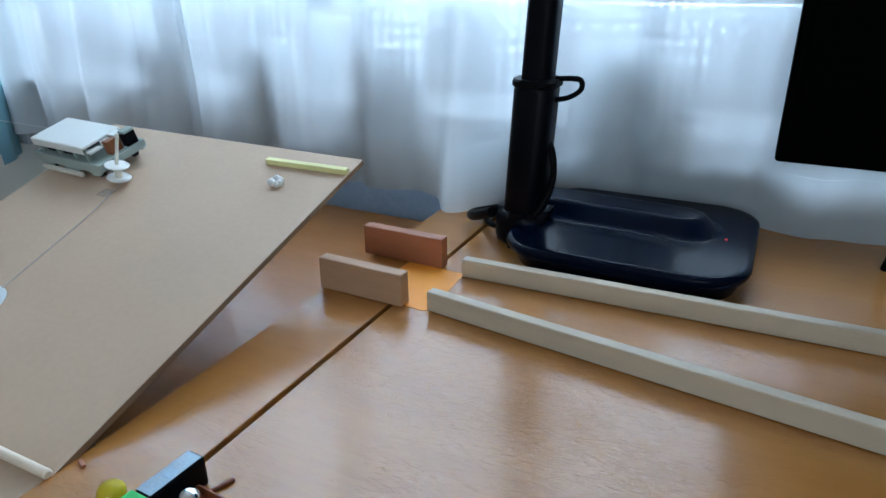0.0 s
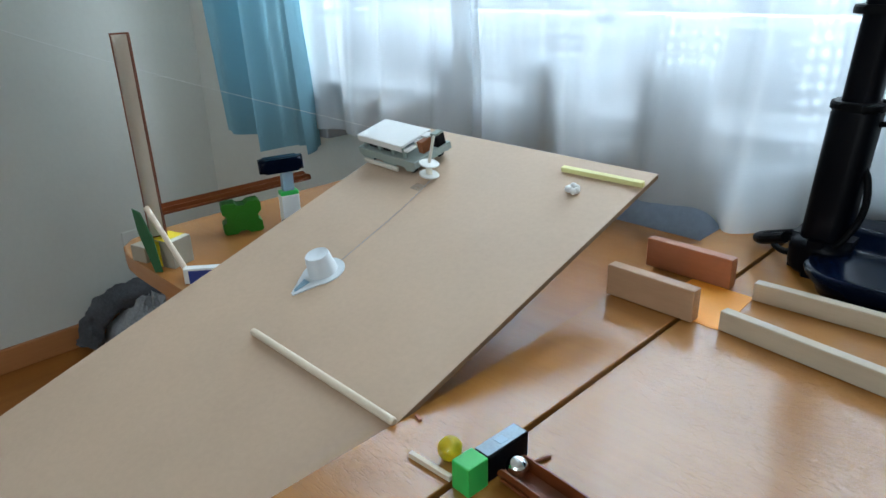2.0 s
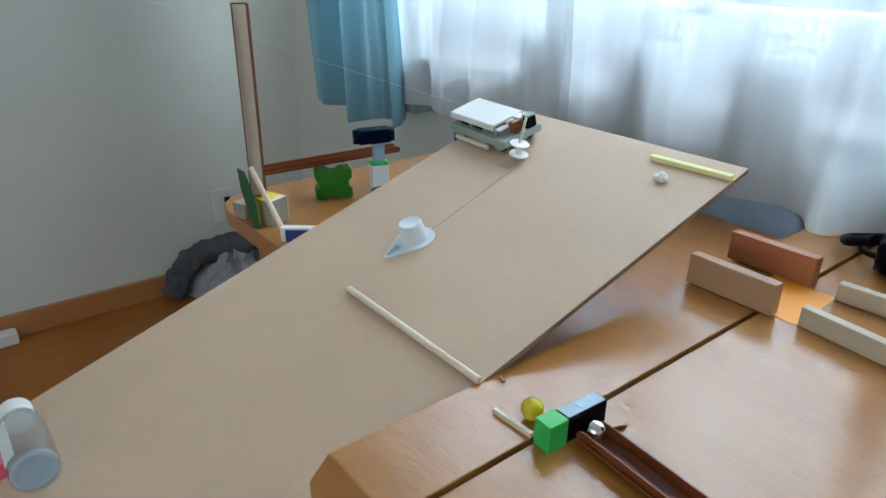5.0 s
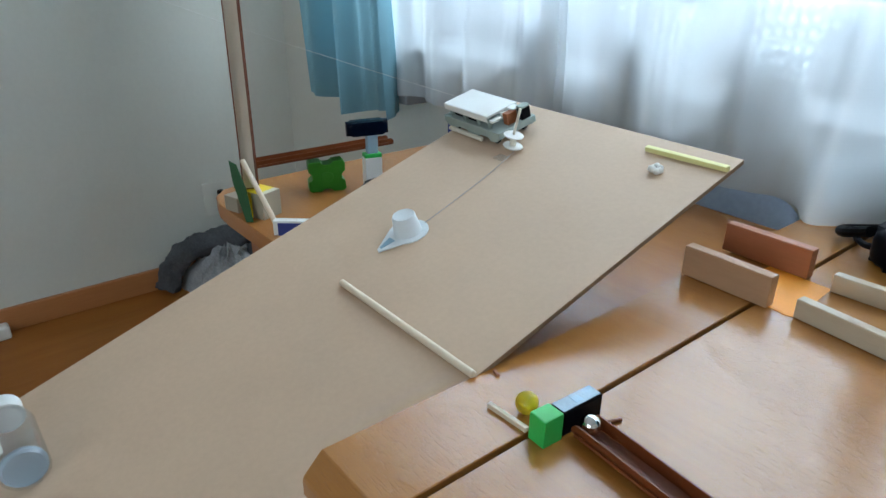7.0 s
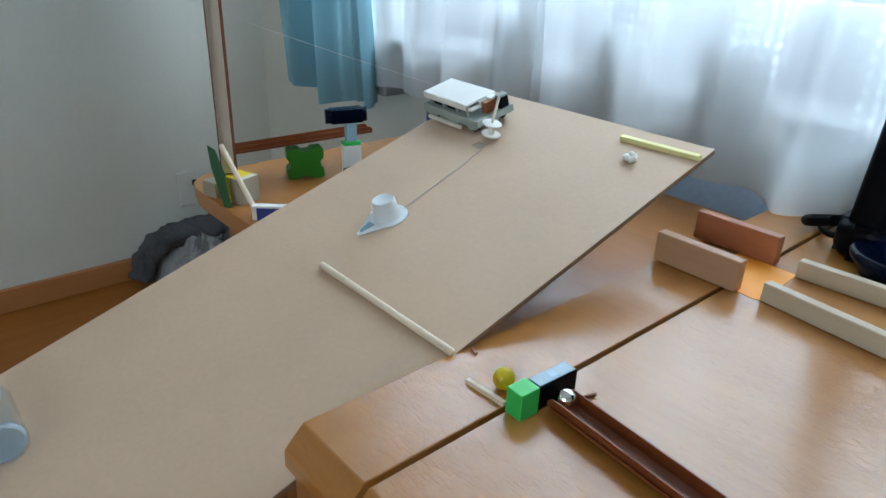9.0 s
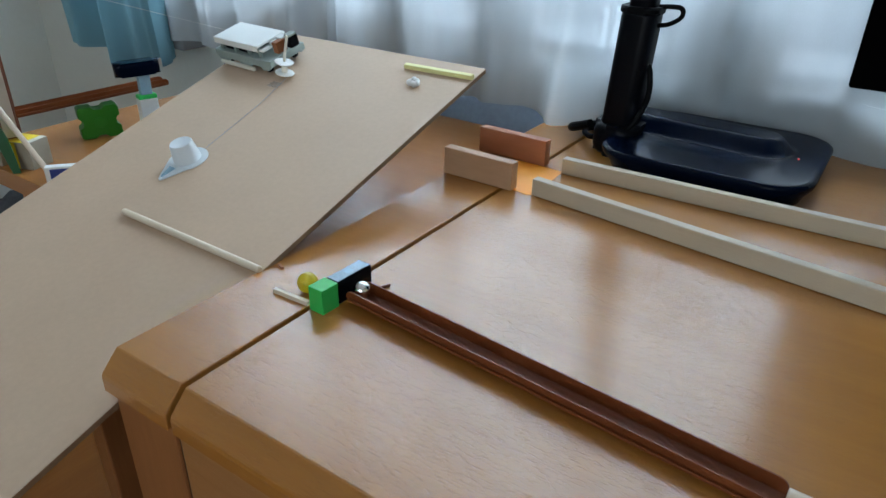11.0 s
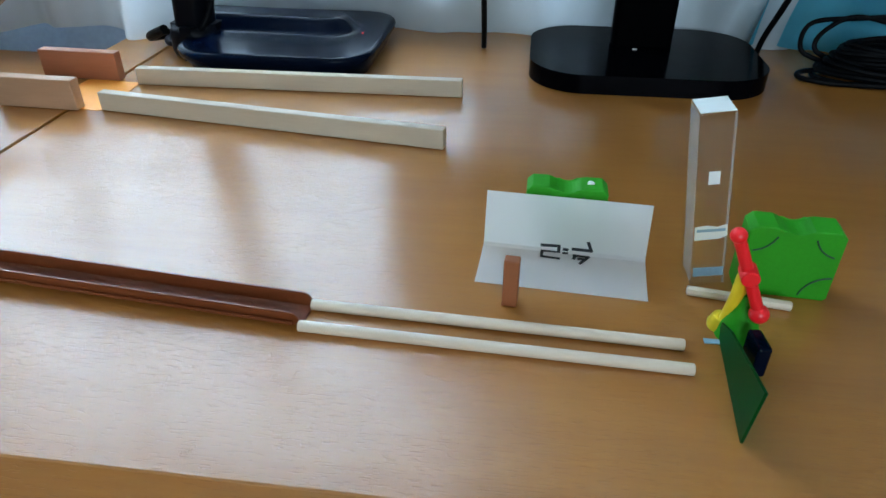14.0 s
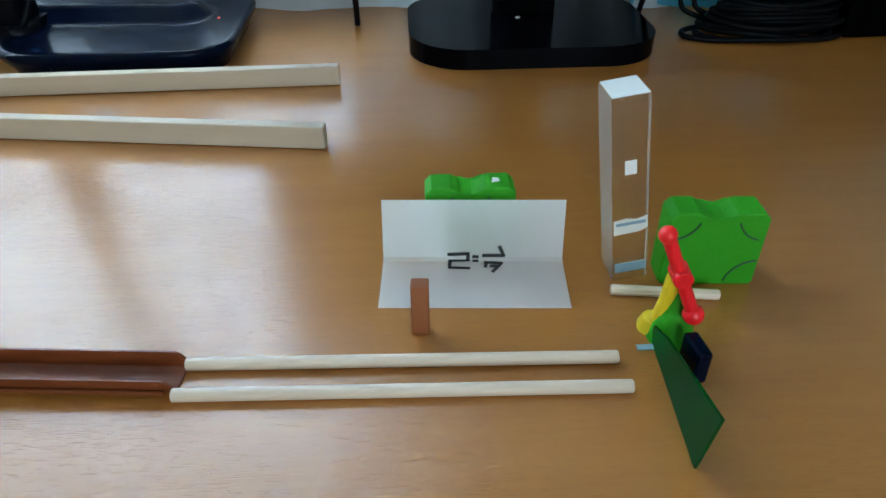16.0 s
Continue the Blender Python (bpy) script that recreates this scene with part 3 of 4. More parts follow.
part("post", leaned(prism(rounded(-0.134, -0.103, -0.066, -0.034, 0.010), 0.03, 0.62, 0.003, 2)), M_BLACK, lamp, smooth=True)
part("lower_sleeve", leaned(prism(rounded(-0.140, -0.0975, -0.072, -0.028, 0.014), 0.03, 0.172, 0.004, 2)), M_BLACK, lamp, smooth=True)
for zc in (0.175, 0.262):
    part("collar", leaned(prism(rounded(-0.142, -0.0955, -0.074, -0.026, 0.015), zc - 0.004, zc + 0.004, 0.002, 1)), M_CABLE, lamp)
part("cord", leaned(tube([(-0.100, -0.05, 0.158), (-0.084, -0.055, 0.162), (-0.072, -0.055, 0.171), (-0.076, -0.052, 0.180), (-0.100, -0.05, 0.179)], 0.0028)), M_CABLE, lamp)
part("cord", tube([(-0.097, -0.05, 0.115), (-0.090, -0.055, 0.105), (-0.086, -0.06, 0.080), (-0.092, -0.065, 0.055), (-0.11, -0.07, 0.03), (-0.155, -0.05, 0.012), (-0.178, -0.01, 0.008), (-0.150, 0.03, 0.006)], 0.0036), M_CABLE, lamp)
part("cord", tube([(-0.15, -0.07, 0.035), (-0.178, -0.055, 0.022), (-0.19, -0.02, 0.012), (-0.165, 0.02, 0.010), (-0.13, 0.03, 0.02), (-0.10, -0.01, 0.04)], 0.006), M_CABLE, lamp)

monitor = thing("monitor", pose(0.602, 0.50, TOP), "black computer monitor on a glossy rounded foot", "monitor")
part("foot", prism(rounded(-0.133, 0.133, -0.080, 0.122, 0.062, 18), 0.0, 0.021, 0.0098, 6), M_GLOSS, monitor, "glossy black foot", True)
part("neck", prism(rounded(-0.036, 0.036, 0.035, 0.062, 0.008), 0.012, 0.22, 0.002, 1), M_SCREEN, monitor)
part("casing", slab(-0.310, 0.310, -0.030, 0.012, 0.125, 0.50, 0.003), M_SCREEN, monitor)
part("screen", slab(-0.300, 0.300, -0.0325, -0.0302, 0.140, 0.490), M_SCREEN, monitor)
part("badge", slab(-0.012, -0.007, 0.020, 0.0226, 0.0212, 0.0222), M_WHITE, monitor)
part("plug", slab(-0.197, -0.185, -0.008, 0.006, 0.098, 0.128, 0.003), M_CABLE, monitor)
part("cord", tube([(-0.191, 0.0, 0.10), (-0.191, 0.02, 0.07), (-0.192, 0.055, 0.03), (-0.193, 0.075, 0.002)], 0.0035), M_CABLE, monitor)
part("cord", tube([(0.155, 0.0, 0.13), (0.152, 0.03, 0.08), (0.150, 0.07, 0.03), (0.150, 0.085, 0.004)], 0.0035), M_CABLE, monitor)

bundle = thing("cable_bundle", pose(0.87, 0.50, TOP), "black coiled cables with a dark adapter on the desk", "cables")
part("adapter", prism(rounded(-0.03, 0.095, 0.004, 0.060, 0.02), 0.0, 0.030, 0.010, 3), M_CABLE, bundle, smooth=True)
rnd = random.Random(7)
for k in range(11):
    # one loop of the coil, each a little shifted and tilted
    cx, cy, rx, ry = 0.012 + rnd.uniform(-0.008, 0.008), 0.012 + rnd.uniform(-0.006, 0.006), 0.082 - 0.0022 * k + rnd.uniform(-0.006, 0.006), 0.040 - 0.0012 * k + rnd.uniform(-0.004, 0.004)
    z0, lean, turned = 0.0042 + 0.0036 * k, rnd.uniform(-0.05, 0.05), rnd.uniform(-0.10, 0.10)
    loop = []
    for i in range(15):
        a = 2 * math.pi * i / 14 + 0.6 * k
        x, y = rx * math.cos(a), ry * math.sin(a)
        loop.append((cx + x * math.cos(turned) - y * math.sin(turned), cy + x * math.sin(turned) + y * math.cos(turned), max(0.0034, z0 + lean * x + 0.0015 * math.sin(3 * a + k))))
    part("cord", tube(loop, 0.0033, 8), M_CABLE, bundle)
for k, (a, b, c) in enumerate(((0.060, 0.050, 0.0), (0.050, 0.038, 0.016))):
    part("cord", tube([(-0.055 + c, 0.03, 0.012), (-0.085 + c, 0.035, 0.025), (-0.08 + c, 0.04, a * 0.9), (-0.03, 0.045, a + 0.012 * k), (0.03, 0.04, b + 0.012), (0.06, 0.03, 0.035)], 0.0028), M_CABLE, bundle)
part("cord", tube([(0.02, -0.015, 0.006), (-0.045, -0.022, 0.004), (-0.088, -0.012, 0.005), (-0.093, 0.005, 0.006), (-0.07, 0.02, 0.006), (0.0, 0.03, 0.008)], 0.0030), M_CABLE, bundle)
part("cord", tube([(0.03, 0.03, 0.036), (0.09, 0.04, 0.06), (0.16, 0.05, 0.10), (0.22, 0.06, 0.12)], 0.0032), M_CABLE, bundle)
tagged(part("speaker", slab(0.955, 1.06, 0.485, 0.57, TOP, TOP + 0.16, 0.006), M_SCREEN), "black box loudspeaker standing on the desk", "loudspeaker")

# ---------------- blocks, beams and paper on the desk ----------------
def block(name, p, q, w, h, material, label, cat, group):
    """A squared wooden piece whose near top edge runs from p to q on the desk."""
    p, q = Vector(p), Vector(q)
    d = q - p
    ob = part(name, slab(0, d.length, 0, w, 0, h, 0.0007, 1), material)
    ob.matrix_world = pose(p.x, p.y, TOP + 0.0006, 0, 0, math.degrees(math.atan2(d.y, d.x)))
    return tagged(ob, label, cat, group)


tagged(part("orange_card", prism([(-0.035, 0.312), (0.030, 0.302), (0.036, 0.304), (0.038, 0.310), (0.034, 0.388), (-0.03, 0.392)], TOP + 0.0002, TOP + 0.0006), M_ORANGE), "bright orange paper card lying under wooden blocks", "card")
block("wooden_block", (-0.078, 0.3020), (0.013, 0.2990), 0.0128, 0.0315, M_BEECH, "short beech block standing on edge by the seam", "block", "gate blocks")
block("wooden_block", (-0.085, 0.3920), (0.0085, 0.3895), 0.0128, 0.0315, M_REDWOOD, "short reddish wooden block standing on edge", "block", "gate blocks")
block("wooden_beam", (0.0360, 0.3035), (0.3965, 0.2535), 0.0105, 0.0190, M_PINE, "long pale square wooden beam on the desk", "beam", "guide beams")
block("wooden_beam", (0.0345, 0.3815), (0.3995, 0.3885), 0.0105, 0.0185, M_PINE, "long pale square wooden beam beside the lamp", "beam", "guide beams")

eraser = thing("eraser", pose(0.003, -0.002, TOP, 0, 0, -3), "boxed eraser with a bright green end and black sleeve", "eraser")
part("rubber_end", slab(-0.0008, 0.0142, 0.0, 0.0175, 0.0, 0.0215, 0.0008), M_LIME, eraser, "bright green rubber end")
part("sleeve", slab(0.0, 0.0134, 0.0178, 0.057, 0.0003, 0.0208, 0.002), M_BLACK, eraser, "black sleeve")
part("sticker", slab(0.001, 0.0124, 0.019, 0.055, 0.0209, 0.0212), M_STICKER, eraser, "blue-grey shiny sticker")
part("sticker_mark", slab(0.004, 0.0104, 0.033, 0.040, 0.0213, 0.0215), M_PALEBLUE, eraser)


def channel(length, w=0.0215, h=0.0112, t=0.0012):
    """A thin gutter along x: flat bottom, flaring walls with rolled rims, rounded at both ends."""
    outer = [(-0.5, 1.0), (-0.485, 0.60), (-0.44, 0.24), (-0.34, 0.0), (0.0, 0.0), (0.34, 0.0), (0.44, 0.24), (0.485, 0.60), (0.5, 1.0)]
    sect = [(a * w, b * h) for a, b in outer] + [(a * (w - 2 * t), max(b * h, t)) for a, b in outer[::-1]]
    r = 0.0065
    stations = [r * (1 - math.cos(radians(k * 15))) for k in range(7)]
    stations += [length - x for x in stations[::-1]]
    bm = bmesh.new()
    rows = []
    for x in stations:
        e = min(x, length - x, r)
        top = h - r + math.sqrt(max(0.0, r * r - (r - e) ** 2))
        rows.append([bm.verts.new((x, y, min(z, top))) for y, z in sect])
    n = len(sect)
    for p, q in zip(rows, rows[1:]):
        for i in range(n):
            bm.faces.new((p[i], p[(i + 1) % n], q[(i + 1) % n], q[i]))
    for row in (rows[0], rows[-1]):
        for i in range(n // 2 - 1):
            bm.faces.new((row[i], row[i + 1], row[n - 2 - i], row[n - 1 - i]))
    return bm


def ribs(ob, length, w=0.022):
    for s in (-1, 1):
        part("lip", slab(0.004, length - 0.004, s * (w / 2 + 0.0004) - 0.0010, s * (w / 2 + 0.0004) + 0.0010, 0.0030, 0.0052, 0.0004, 1), M_RAIL, ob)


track = thing("ball_track", look((0, 0, 0), (1, 0, 0)), "long dark brown plastic ball gutter on the desk", "track", "brown gutters")
track.matrix_world = pose(0.022, 0.0300, TOP + 0.0030, 0, 0.50, -4.75)
part("gutter", channel(0.3235), M_RAIL, track, smooth=True)
ribs(track, 0.3235)
tagged(part("steel_ball", ball((0.0290, 0.0300, TOP + 0.0117), 0.0073), M_STEEL, smooth=True), "small shiny steel ball at the start of the gutter", "ball")
tagged(part("thin_stick", rod((0.0175, 0.030, TOP + 0.0015), (0.031, 0.0625, TOP + 0.0015), 0.0014, 8), M_BROWN), "thin brown stick propping the end of the gutter", "stick")
tagged(part("short_stick", slab(-0.0185, 0.0185, -0.002, 0.002, 0, 0.004, 0.0004, 1), M_PINE_Y), "short pale square stick beside the eraser", "stick").matrix_world = pose(-0.0205, 0.001, TOP, 0, 0, 2)
tagged(part("wood_chip", slab(-0.004, 0.004, -0.0012, 0.0012, 0, 0.0022, 0.0003, 1), M_REDWOOD), "tiny reddish wood chip near the strip's edge", "chip").matrix_world = pose(-0.065, 0.032, TOP, 0, 0, -20)

marble = thing("glass_marble", pose(-0.017, 0.0165, TOP + 0.0087), "clear glass marble with a yellow core", "marble")
part("glass", ball((0, 0, 0), 0.0086), M_MARBLE, marble, smooth=True)
vane = ball((0, 0, 0), 0.0074)
for w in vane.verts:
    w.co.y *= 0.80 + 0.15 * math.sin(w.co.z * 500)
part("core", vane, M_YELLOW, marble, "yellow twisted core", True)

for p, q in (((0.345, 0.0125), (0.568, 0.0035)), ((0.343, -0.0085), (0.570, -0.0170))):
    tagged(part("wooden_dowel", rod((p[0], p[1], TOP + 0.0035), (q[0], q[1], TOP + 0.0035), 0.0035, 18), M_PINE_Y, smooth=True), "pale round wooden dowel rail lying on the desk", "dowel", "dowel rails")

# ---------------- paper sign, pegs and the far end of the run ----------------
sign = thing("paper_sign", pose(0.4425, 0.0535, TOP, 0, 0, -3.8), "folded white paper sign with black brush letters", "sign")
SW, LOW, HIGH, RISE = 0.111, 0.043, 0.0390, 78.0


def on_sign(u, v, lift=0.0):
    """A place on the folded sheet: v metres up from its near edge."""
    if v <= LOW:
        return Vector((u, v, 0.0008 + lift + 0.003 * (v / LOW) ** 2))
    a = radians(RISE)
    s = v - LOW
    return Vector((u, LOW + s * math.cos(a) - lift * math.sin(a), 0.0038 + s * math.sin(a) + lift * math.cos(a) * 0.5))


bm = sheet(10, 24, lambda u, v: on_sign(u * SW, v * (LOW + HIGH)))
part("sheet", bm, M_THIN, sign)


def stroke(points, w):
    """A brush stroke on the sign along (u, v) points."""
    bm = bmesh.new()
    for (a, b), (c, d) in zip(points, points[1:]):
        n = max(1, int(math.hypot(c - a, d - b) / 0.0015))
        k = Vector((c - a, d - b)).normalized()
        side, e = Vector((-k.y, k.x)) * w / 2, k * w * 0.35
        prev = None
        for i in range(n + 1):
            t = i / n
            m = Vector((a + (c - a) * t, b + (d - b) * t)) + (e * (2 * t - 1))
            pair = [bm.verts.new(on_sign(*(m + side), 0.0006)), bm.verts.new(on_sign(*(m - side), 0.0006))]
            if prev:
                bm.faces.new((prev[0], prev[1], pair[1], pair[0]))
            prev = pair
    return bm


X0, Y0 = 0.0405, 0.035
for pts in ([(0, 0.0115), (0.012, 0.0120)], [(0.012, 0.0120), (0.012, 0.0075)], [(0.0125, 0.0065), (0.0008, 0.0060)], [(0.0008, 0.0060), (0.0006, 0.0005)], [(0.0006, 0.0), (0.0125, -0.0005)],
            [(0.0155, 0.0100), (0.0178, 0.0098)], [(0.0155, 0.0058), (0.0178, 0.0060)],
            [(0.0215, 0.0108), (0.034, 0.0108)], [(0.034, 0.0108), (0.0315, 0.0165)], [(0.0225, 0.0045), (0.0325, 0.0040)], [(0.0325, 0.0040), (0.027, -0.0035)], [(0.0235, 0.0045), (0.0225, 0.0008)], [(0.026, 0.0012), (0.029, 0.0014)]):
    part("letter_stroke", stroke([(X0 + a, Y0 + b) for a, b in pts], 0.0022), M_INK, sign, "black brush stroke")


def notched(w, h, d, r):
    """Outline of a block with a round notch in its top."""
    pts = [(-w / 2 + 0.002, 0), (w / 2 - 0.002, 0), (w / 2, 0.002), (w / 2, h - 0.004), (w / 2 - 0.004, h), (r + 0.001, h)]
    pts += [(r * math.cos(radians(a)), h + 0.55 * r - r * math.sin(radians(a))) for a in range(37, 144, 12)]
    pts += [(-r - 0.001, h), (-w / 2 + 0.004, h), (-w / 2, h - 0.004), (-w / 2, 0.002)]
    return prism(pts, 0.0, d, 0.0012, 2, "y")


def green_block(m, h, material, label):
    ob = thing("green_block", m, label, "block", "green blocks")
    part("body", notched(0.056, h, 0.020, 0.0115), material, ob)
    for cx, cz, a0, a1 in ((-0.028, h, 270, 340), (0.028, h, 200, 270), (0.028, 0.0, 95, 170)):
        pts = [(cx + 0.018 * math.cos(radians(a0 + (a1 - a0) * i / 5)), -0.0002, cz + 0.018 * math.sin(radians(a0 + (a1 - a0) * i / 5))) for i in range(6)]
        pts = [p for p in pts if abs(p[0]) < 0.0275 and 0.0005 < p[2] < h - 0.001]
        if len(pts) > 1:
            part("groove_line", tube(pts, 0.0006, 6), M_GREENLINE, ob)
    return ob


green_block(pose(0.6370, 0.0635, TOP, 0, 0, -4), 0.0500, M_GREEN, "green notched plastic block with dark curved lines")
green_block(pose(0.5005, 0.1105, TOP, 0, 0, -1), 0.0440, M_GREEN, "green notched plastic block propping the paper sign")
tagged(part("paper_scrap", prism([(0, 0), (0.005, 0.001), (0.004, 0.004), (0.001, 0.0045)], 0, 0.001), M_PAPER), "tiny white paper scrap on the green block", "scrap").matrix_world = pose(0.514, 0.117, TOP + 0.0442)

peg = tagged(part("brown_peg", slab(-0.0048, 0.0048, -0.004, 0.004, 0, 0.034, 0.0007, 1), M_BROWN), "small brown wooden domino standing before the sign", "domino")
peg.matrix_world = pose(0.4665, 0.034, TOP, 0, 0, -4)

tower = thing("acrylic_block", pose(0.5945, 0.0825, TOP + 0.0016) @ pose(0, 0, 0, 0, -8.5, 0) @ pose(0, 0, 0, 0, 0, 2), "tall clear acrylic block with white paper labels", "block")
part("body", slab(-0.0118, 0.0085, -0.0128, 0.0100, 0.0005, 0.1185, 0.0008), M_ACRYL, tower)
part("side_face", slab(-0.0122, -0.0119, -0.0127, 0.0099, 0.001, 0.118), M_FROST, tower, "frosted side face")
part("edge", slab(0.0070, 0.0086, -0.0131, -0.0128, 0.001, 0.118), M_FROST, tower)
part("top_label", slab(-0.0115, 0.0082, -0.0125, 0.0097, 0.1187, 0.1191), M_PAPER, tower)
part("side_label_or_reflection", slab(-0.0050, 0.0015, -0.0135, -0.0131, 0.0735, 0.0820), M_PAPER, tower)
part("side_label_or_reflection", prism([(-0.0112, 0.0345), (0.0040, 0.0350), (0.0084, 0.0370), (0.0080, 0.0452), (0.0020, 0.0435), (-0.0040, 0.0450), (-0.0112, 0.0440)], -0.0135, -0.0131, 0, 1, "y"), M_PAPER, tower, "torn white label")
part("side_label_or_reflection", slab(-0.0100, 0.0070, -0.0137, -0.0136, 0.0405, 0.0425), M_PALEBLUE, tower, "grey-blue stripe")
# reflection inside the acrylic, painted as a thin grey-blue strip
part("side_label_or_reflection", slab(-0.0108, 0.0076, -0.0135, -0.0131, 0.007, 0.0135), M_PALEBLUE, tower, "painted grey-blue reflection near the foot")
tagged(part("short_dowel", rod((0.5785, 0.0585, TOP + 0.0033), (0.640, 0.0495, TOP + 0.0033), 0.0032, 8), M_PINE_Y), "short pale wooden stick before the acrylic block", "stick")

spinner = thing("pinwheel", pose(0.5925, 0.019, TOP), "toy pinwheel with a red rotor on a yellow stem", "pinwheel")
m, n = along_axis((0.0015, 0.007, 0.004), (0.003, -0.003, 0.049))
part("stem", lathe([(0, 0), (0.0038, 0), (0.0036, n * 0.55), (0.0046, n * 0.8), (0.0046, n), (0, n)], 18, None, m), M_YELLOW, spinner, smooth=True)
part("foot", lathe([(0, 0), (0.0078, 0), (0.0082, 0.003), (0.006, 0.008), (0, 0.010)], 22, None, pose(0.0010, 0.009, 0.0)), M_YELLOW, spinner, smooth=True)
part("cone", lathe([(0, 0.0), (0.013, 0.0), (0.009, 0.014), (0.004, 0.030), (0, 0.032)], 22, None, pose(0.009, 0.002, 0.0)), M_GREEN, spinner, "green cone", True)
rotor = part("rotor", rod((-0.0080, -0.006, 0.0720), (0.0122, -0.009, 0.0262), 0.0034, 16), M_RED, spinner, "red rotor bar", True)
part("hub", rod((0.0025, -0.001, 0.0500), (0.0018, -0.0130, 0.0495), 0.0050, 18), M_RED, rotor, smooth=True)
for c, r in (((-0.0084, -0.006, 0.0730), 0.0046), ((0.0128, -0.0092, 0.0250), 0.0056)):
    part("knob", ball(c, r), M_RED, rotor, smooth=True)
part("tape", slab(-0.0115, 0.006, -0.0085, -0.0045, 0.0002, 0.0008), M_PALEBLUE, spinner)

plate = thing("green_plate", pose(0.5880, -0.022, TOP, 0, 0, -4.5), "translucent dark green plastic plate standing on edge", "plate")
part("pane", prism([(-0.042, 0.0), (-0.050, 0.042), (0.020, 0.020), (0.041, 0.010), (0.041, 0.0)], -0.0008, 0.0008, 0.0003, 1, "x"), M_GREENFILM, plate)
tagged(part("dark_block", slab(-0.0038, 0.0038, -0.009, 0.009, 0, 0.020, 0.0015), M_NAVYBLACK), "small dark block behind the green plate", "block").matrix_world = pose(0.6035, -0.006, TOP, 0, 0, 6)

# ---------------- the tilted board and what lies on it ----------------
BOARD = pose(0, 0.0119, 0.6987, 16.0)
fulcrum = tagged(part("pivot_bar", slab(-0.41, -0.095, 0.036, 0.062, 0.66, 0.6992, 0.001), M_DARKWOOD), "dark wooden bar under the board as a pivot", "bar")
board = thing("tilted_board", BOARD, "thin beige fibreboard tilted over the table edge", "board")
part("face", prism([(-0.3700, -0.55), (-0.0665, -0.55), (-0.0767, 0.3890), (-0.4400, 0.3955)], -0.0008, 0.0, 0.0003, 1), M_MDF, board)
part("core", prism([(-0.3696, -0.5496), (-0.0669, -0.5496), (-0.0771, 0.3886), (-0.4396, 0.3951)], -0.0056, -0.0009), M_MDF_EDGE, board, "dark brown cut edge")


def on_board(x, v, w=0.0, turn=0.0):
    return BOARD @ pose(x, v, w, 0, 0, turn)


tagged(part("stop_stick", rod((-0.0985, 0, 0.0033), (0.0985, 0, 0.0033), 0.0033, 16, 0.0012), M_PINE_Y, smooth=True), "pale round wooden stick fixed across the board", "stick").matrix_world = on_board(-0.1705, 0.0050, 0, -0.5)
tagged(part("yellow_stick", slab(-0.049, 0.049, -0.003, 0.003, 0, 0.006, 0.0008), M_PALEYEL), "pale yellow plastic stick near the board's top", "stick").matrix_world = on_board(-0.126, 0.3605, 0, 0.3)
scrap = bmesh.new()
for k in range(7):
    ball((0.005 * math.cos(k * 0.9), 0.004 * math.sin(k * 0.9), 0.0035 + 0.001 * (k % 3)), 0.0036, scrap, 10)
tagged(part("paper_wad", scrap, M_WHITE, smooth=True), "small crumpled white wad on the board", "wad").matrix_world = on_board(-0.138, 0.3255)

cup = thing("portion_cup", on_board(-0.285, 0.1015, 0.0, 0), "upturned pale grey portion cup lying on the board", "cup")
part("cup_body", lathe([(0.0152, 0.001), (0.0124, 0.0212), (0.0116, 0.0224), (0.0098, 0.0216), (0, 0.0210)], 32), M_GREYCUP, cup, smooth=True)
rim = [(0.0225 * math.cos(radians(a)), 0.0225 * math.sin(radians(a))) for a in range(-48, 216, 12)] + [(-0.0010, -0.0400), (0.0035, -0.0415)]
part("rim", prism(rim, 0.0004, 0.0016), M_GREYCUP, cup)
part("pull_tab", prism([(0.003, -0.0195), (0.0015, -0.037), (-0.0015, -0.036), (-0.007, -0.019)], 0.0017, 0.0023), M_PALEBLUE, cup)

car = thing("toy_wagon", on_board(-0.385, 0.3180, 0.0, -3.5) @ Matrix.Diagonal((1, 1, 1.2, 1)), "grey-green toy wagon with a white card roof", "toy wagon")
part("chassis", slab(-0.056, 0.056, -0.027, 0.027, 0.0105, 0.0150, 0.0010), M_CARGREY, car)
for y in (-0.0285, 0.0285):
    part("side_frame", prism([(-0.050, 0.006), (-0.034, 0.0042), (-0.028, 0.0085), (-0.010, 0.0085), (-0.005, 0.0042), (0.012, 0.0042), (0.017, 0.0085), (0.034, 0.0085), (0.038, 0.0042), (0.050, 0.006), (0.056, 0.0110), (0.055, 0.0165), (-0.056, 0.0165), (-0.057, 0.0110)], y - 0.0018, y + 0.0018, 0.0003, 1, "y"), M_CARGREY, car)
for x in (-0.040, 0.040):
    part("end_beam", slab(x * 1.36 - 0.002, x * 1.36 + 0.002, -0.030, 0.030, 0.0095, 0.0168, 0.0006), M_CARGREY, car)
    for y in (-0.022, 0.022):
        part("wheel", rod((x, y - 0.003, 0.0062), (x, y + 0.003, 0.0062), 0.0060, 18), M_BLACK, car, smooth=True)
for x in (-0.048, -0.020, 0.008, 0.030):
    for y in (-0.0235, 0.0205):
        part("roof_post", slab(x - 0.0025, x + 0.0025, y, y + 0.003, 0.0150, 0.0262), M_CARGREY, car)
for x in (-0.034, -0.006):
    part("battery", slab(x - 0.011, x + 0.011, -0.021, 0.019, 0.0152, 0.0215, 0.002), M_BLACK, car)
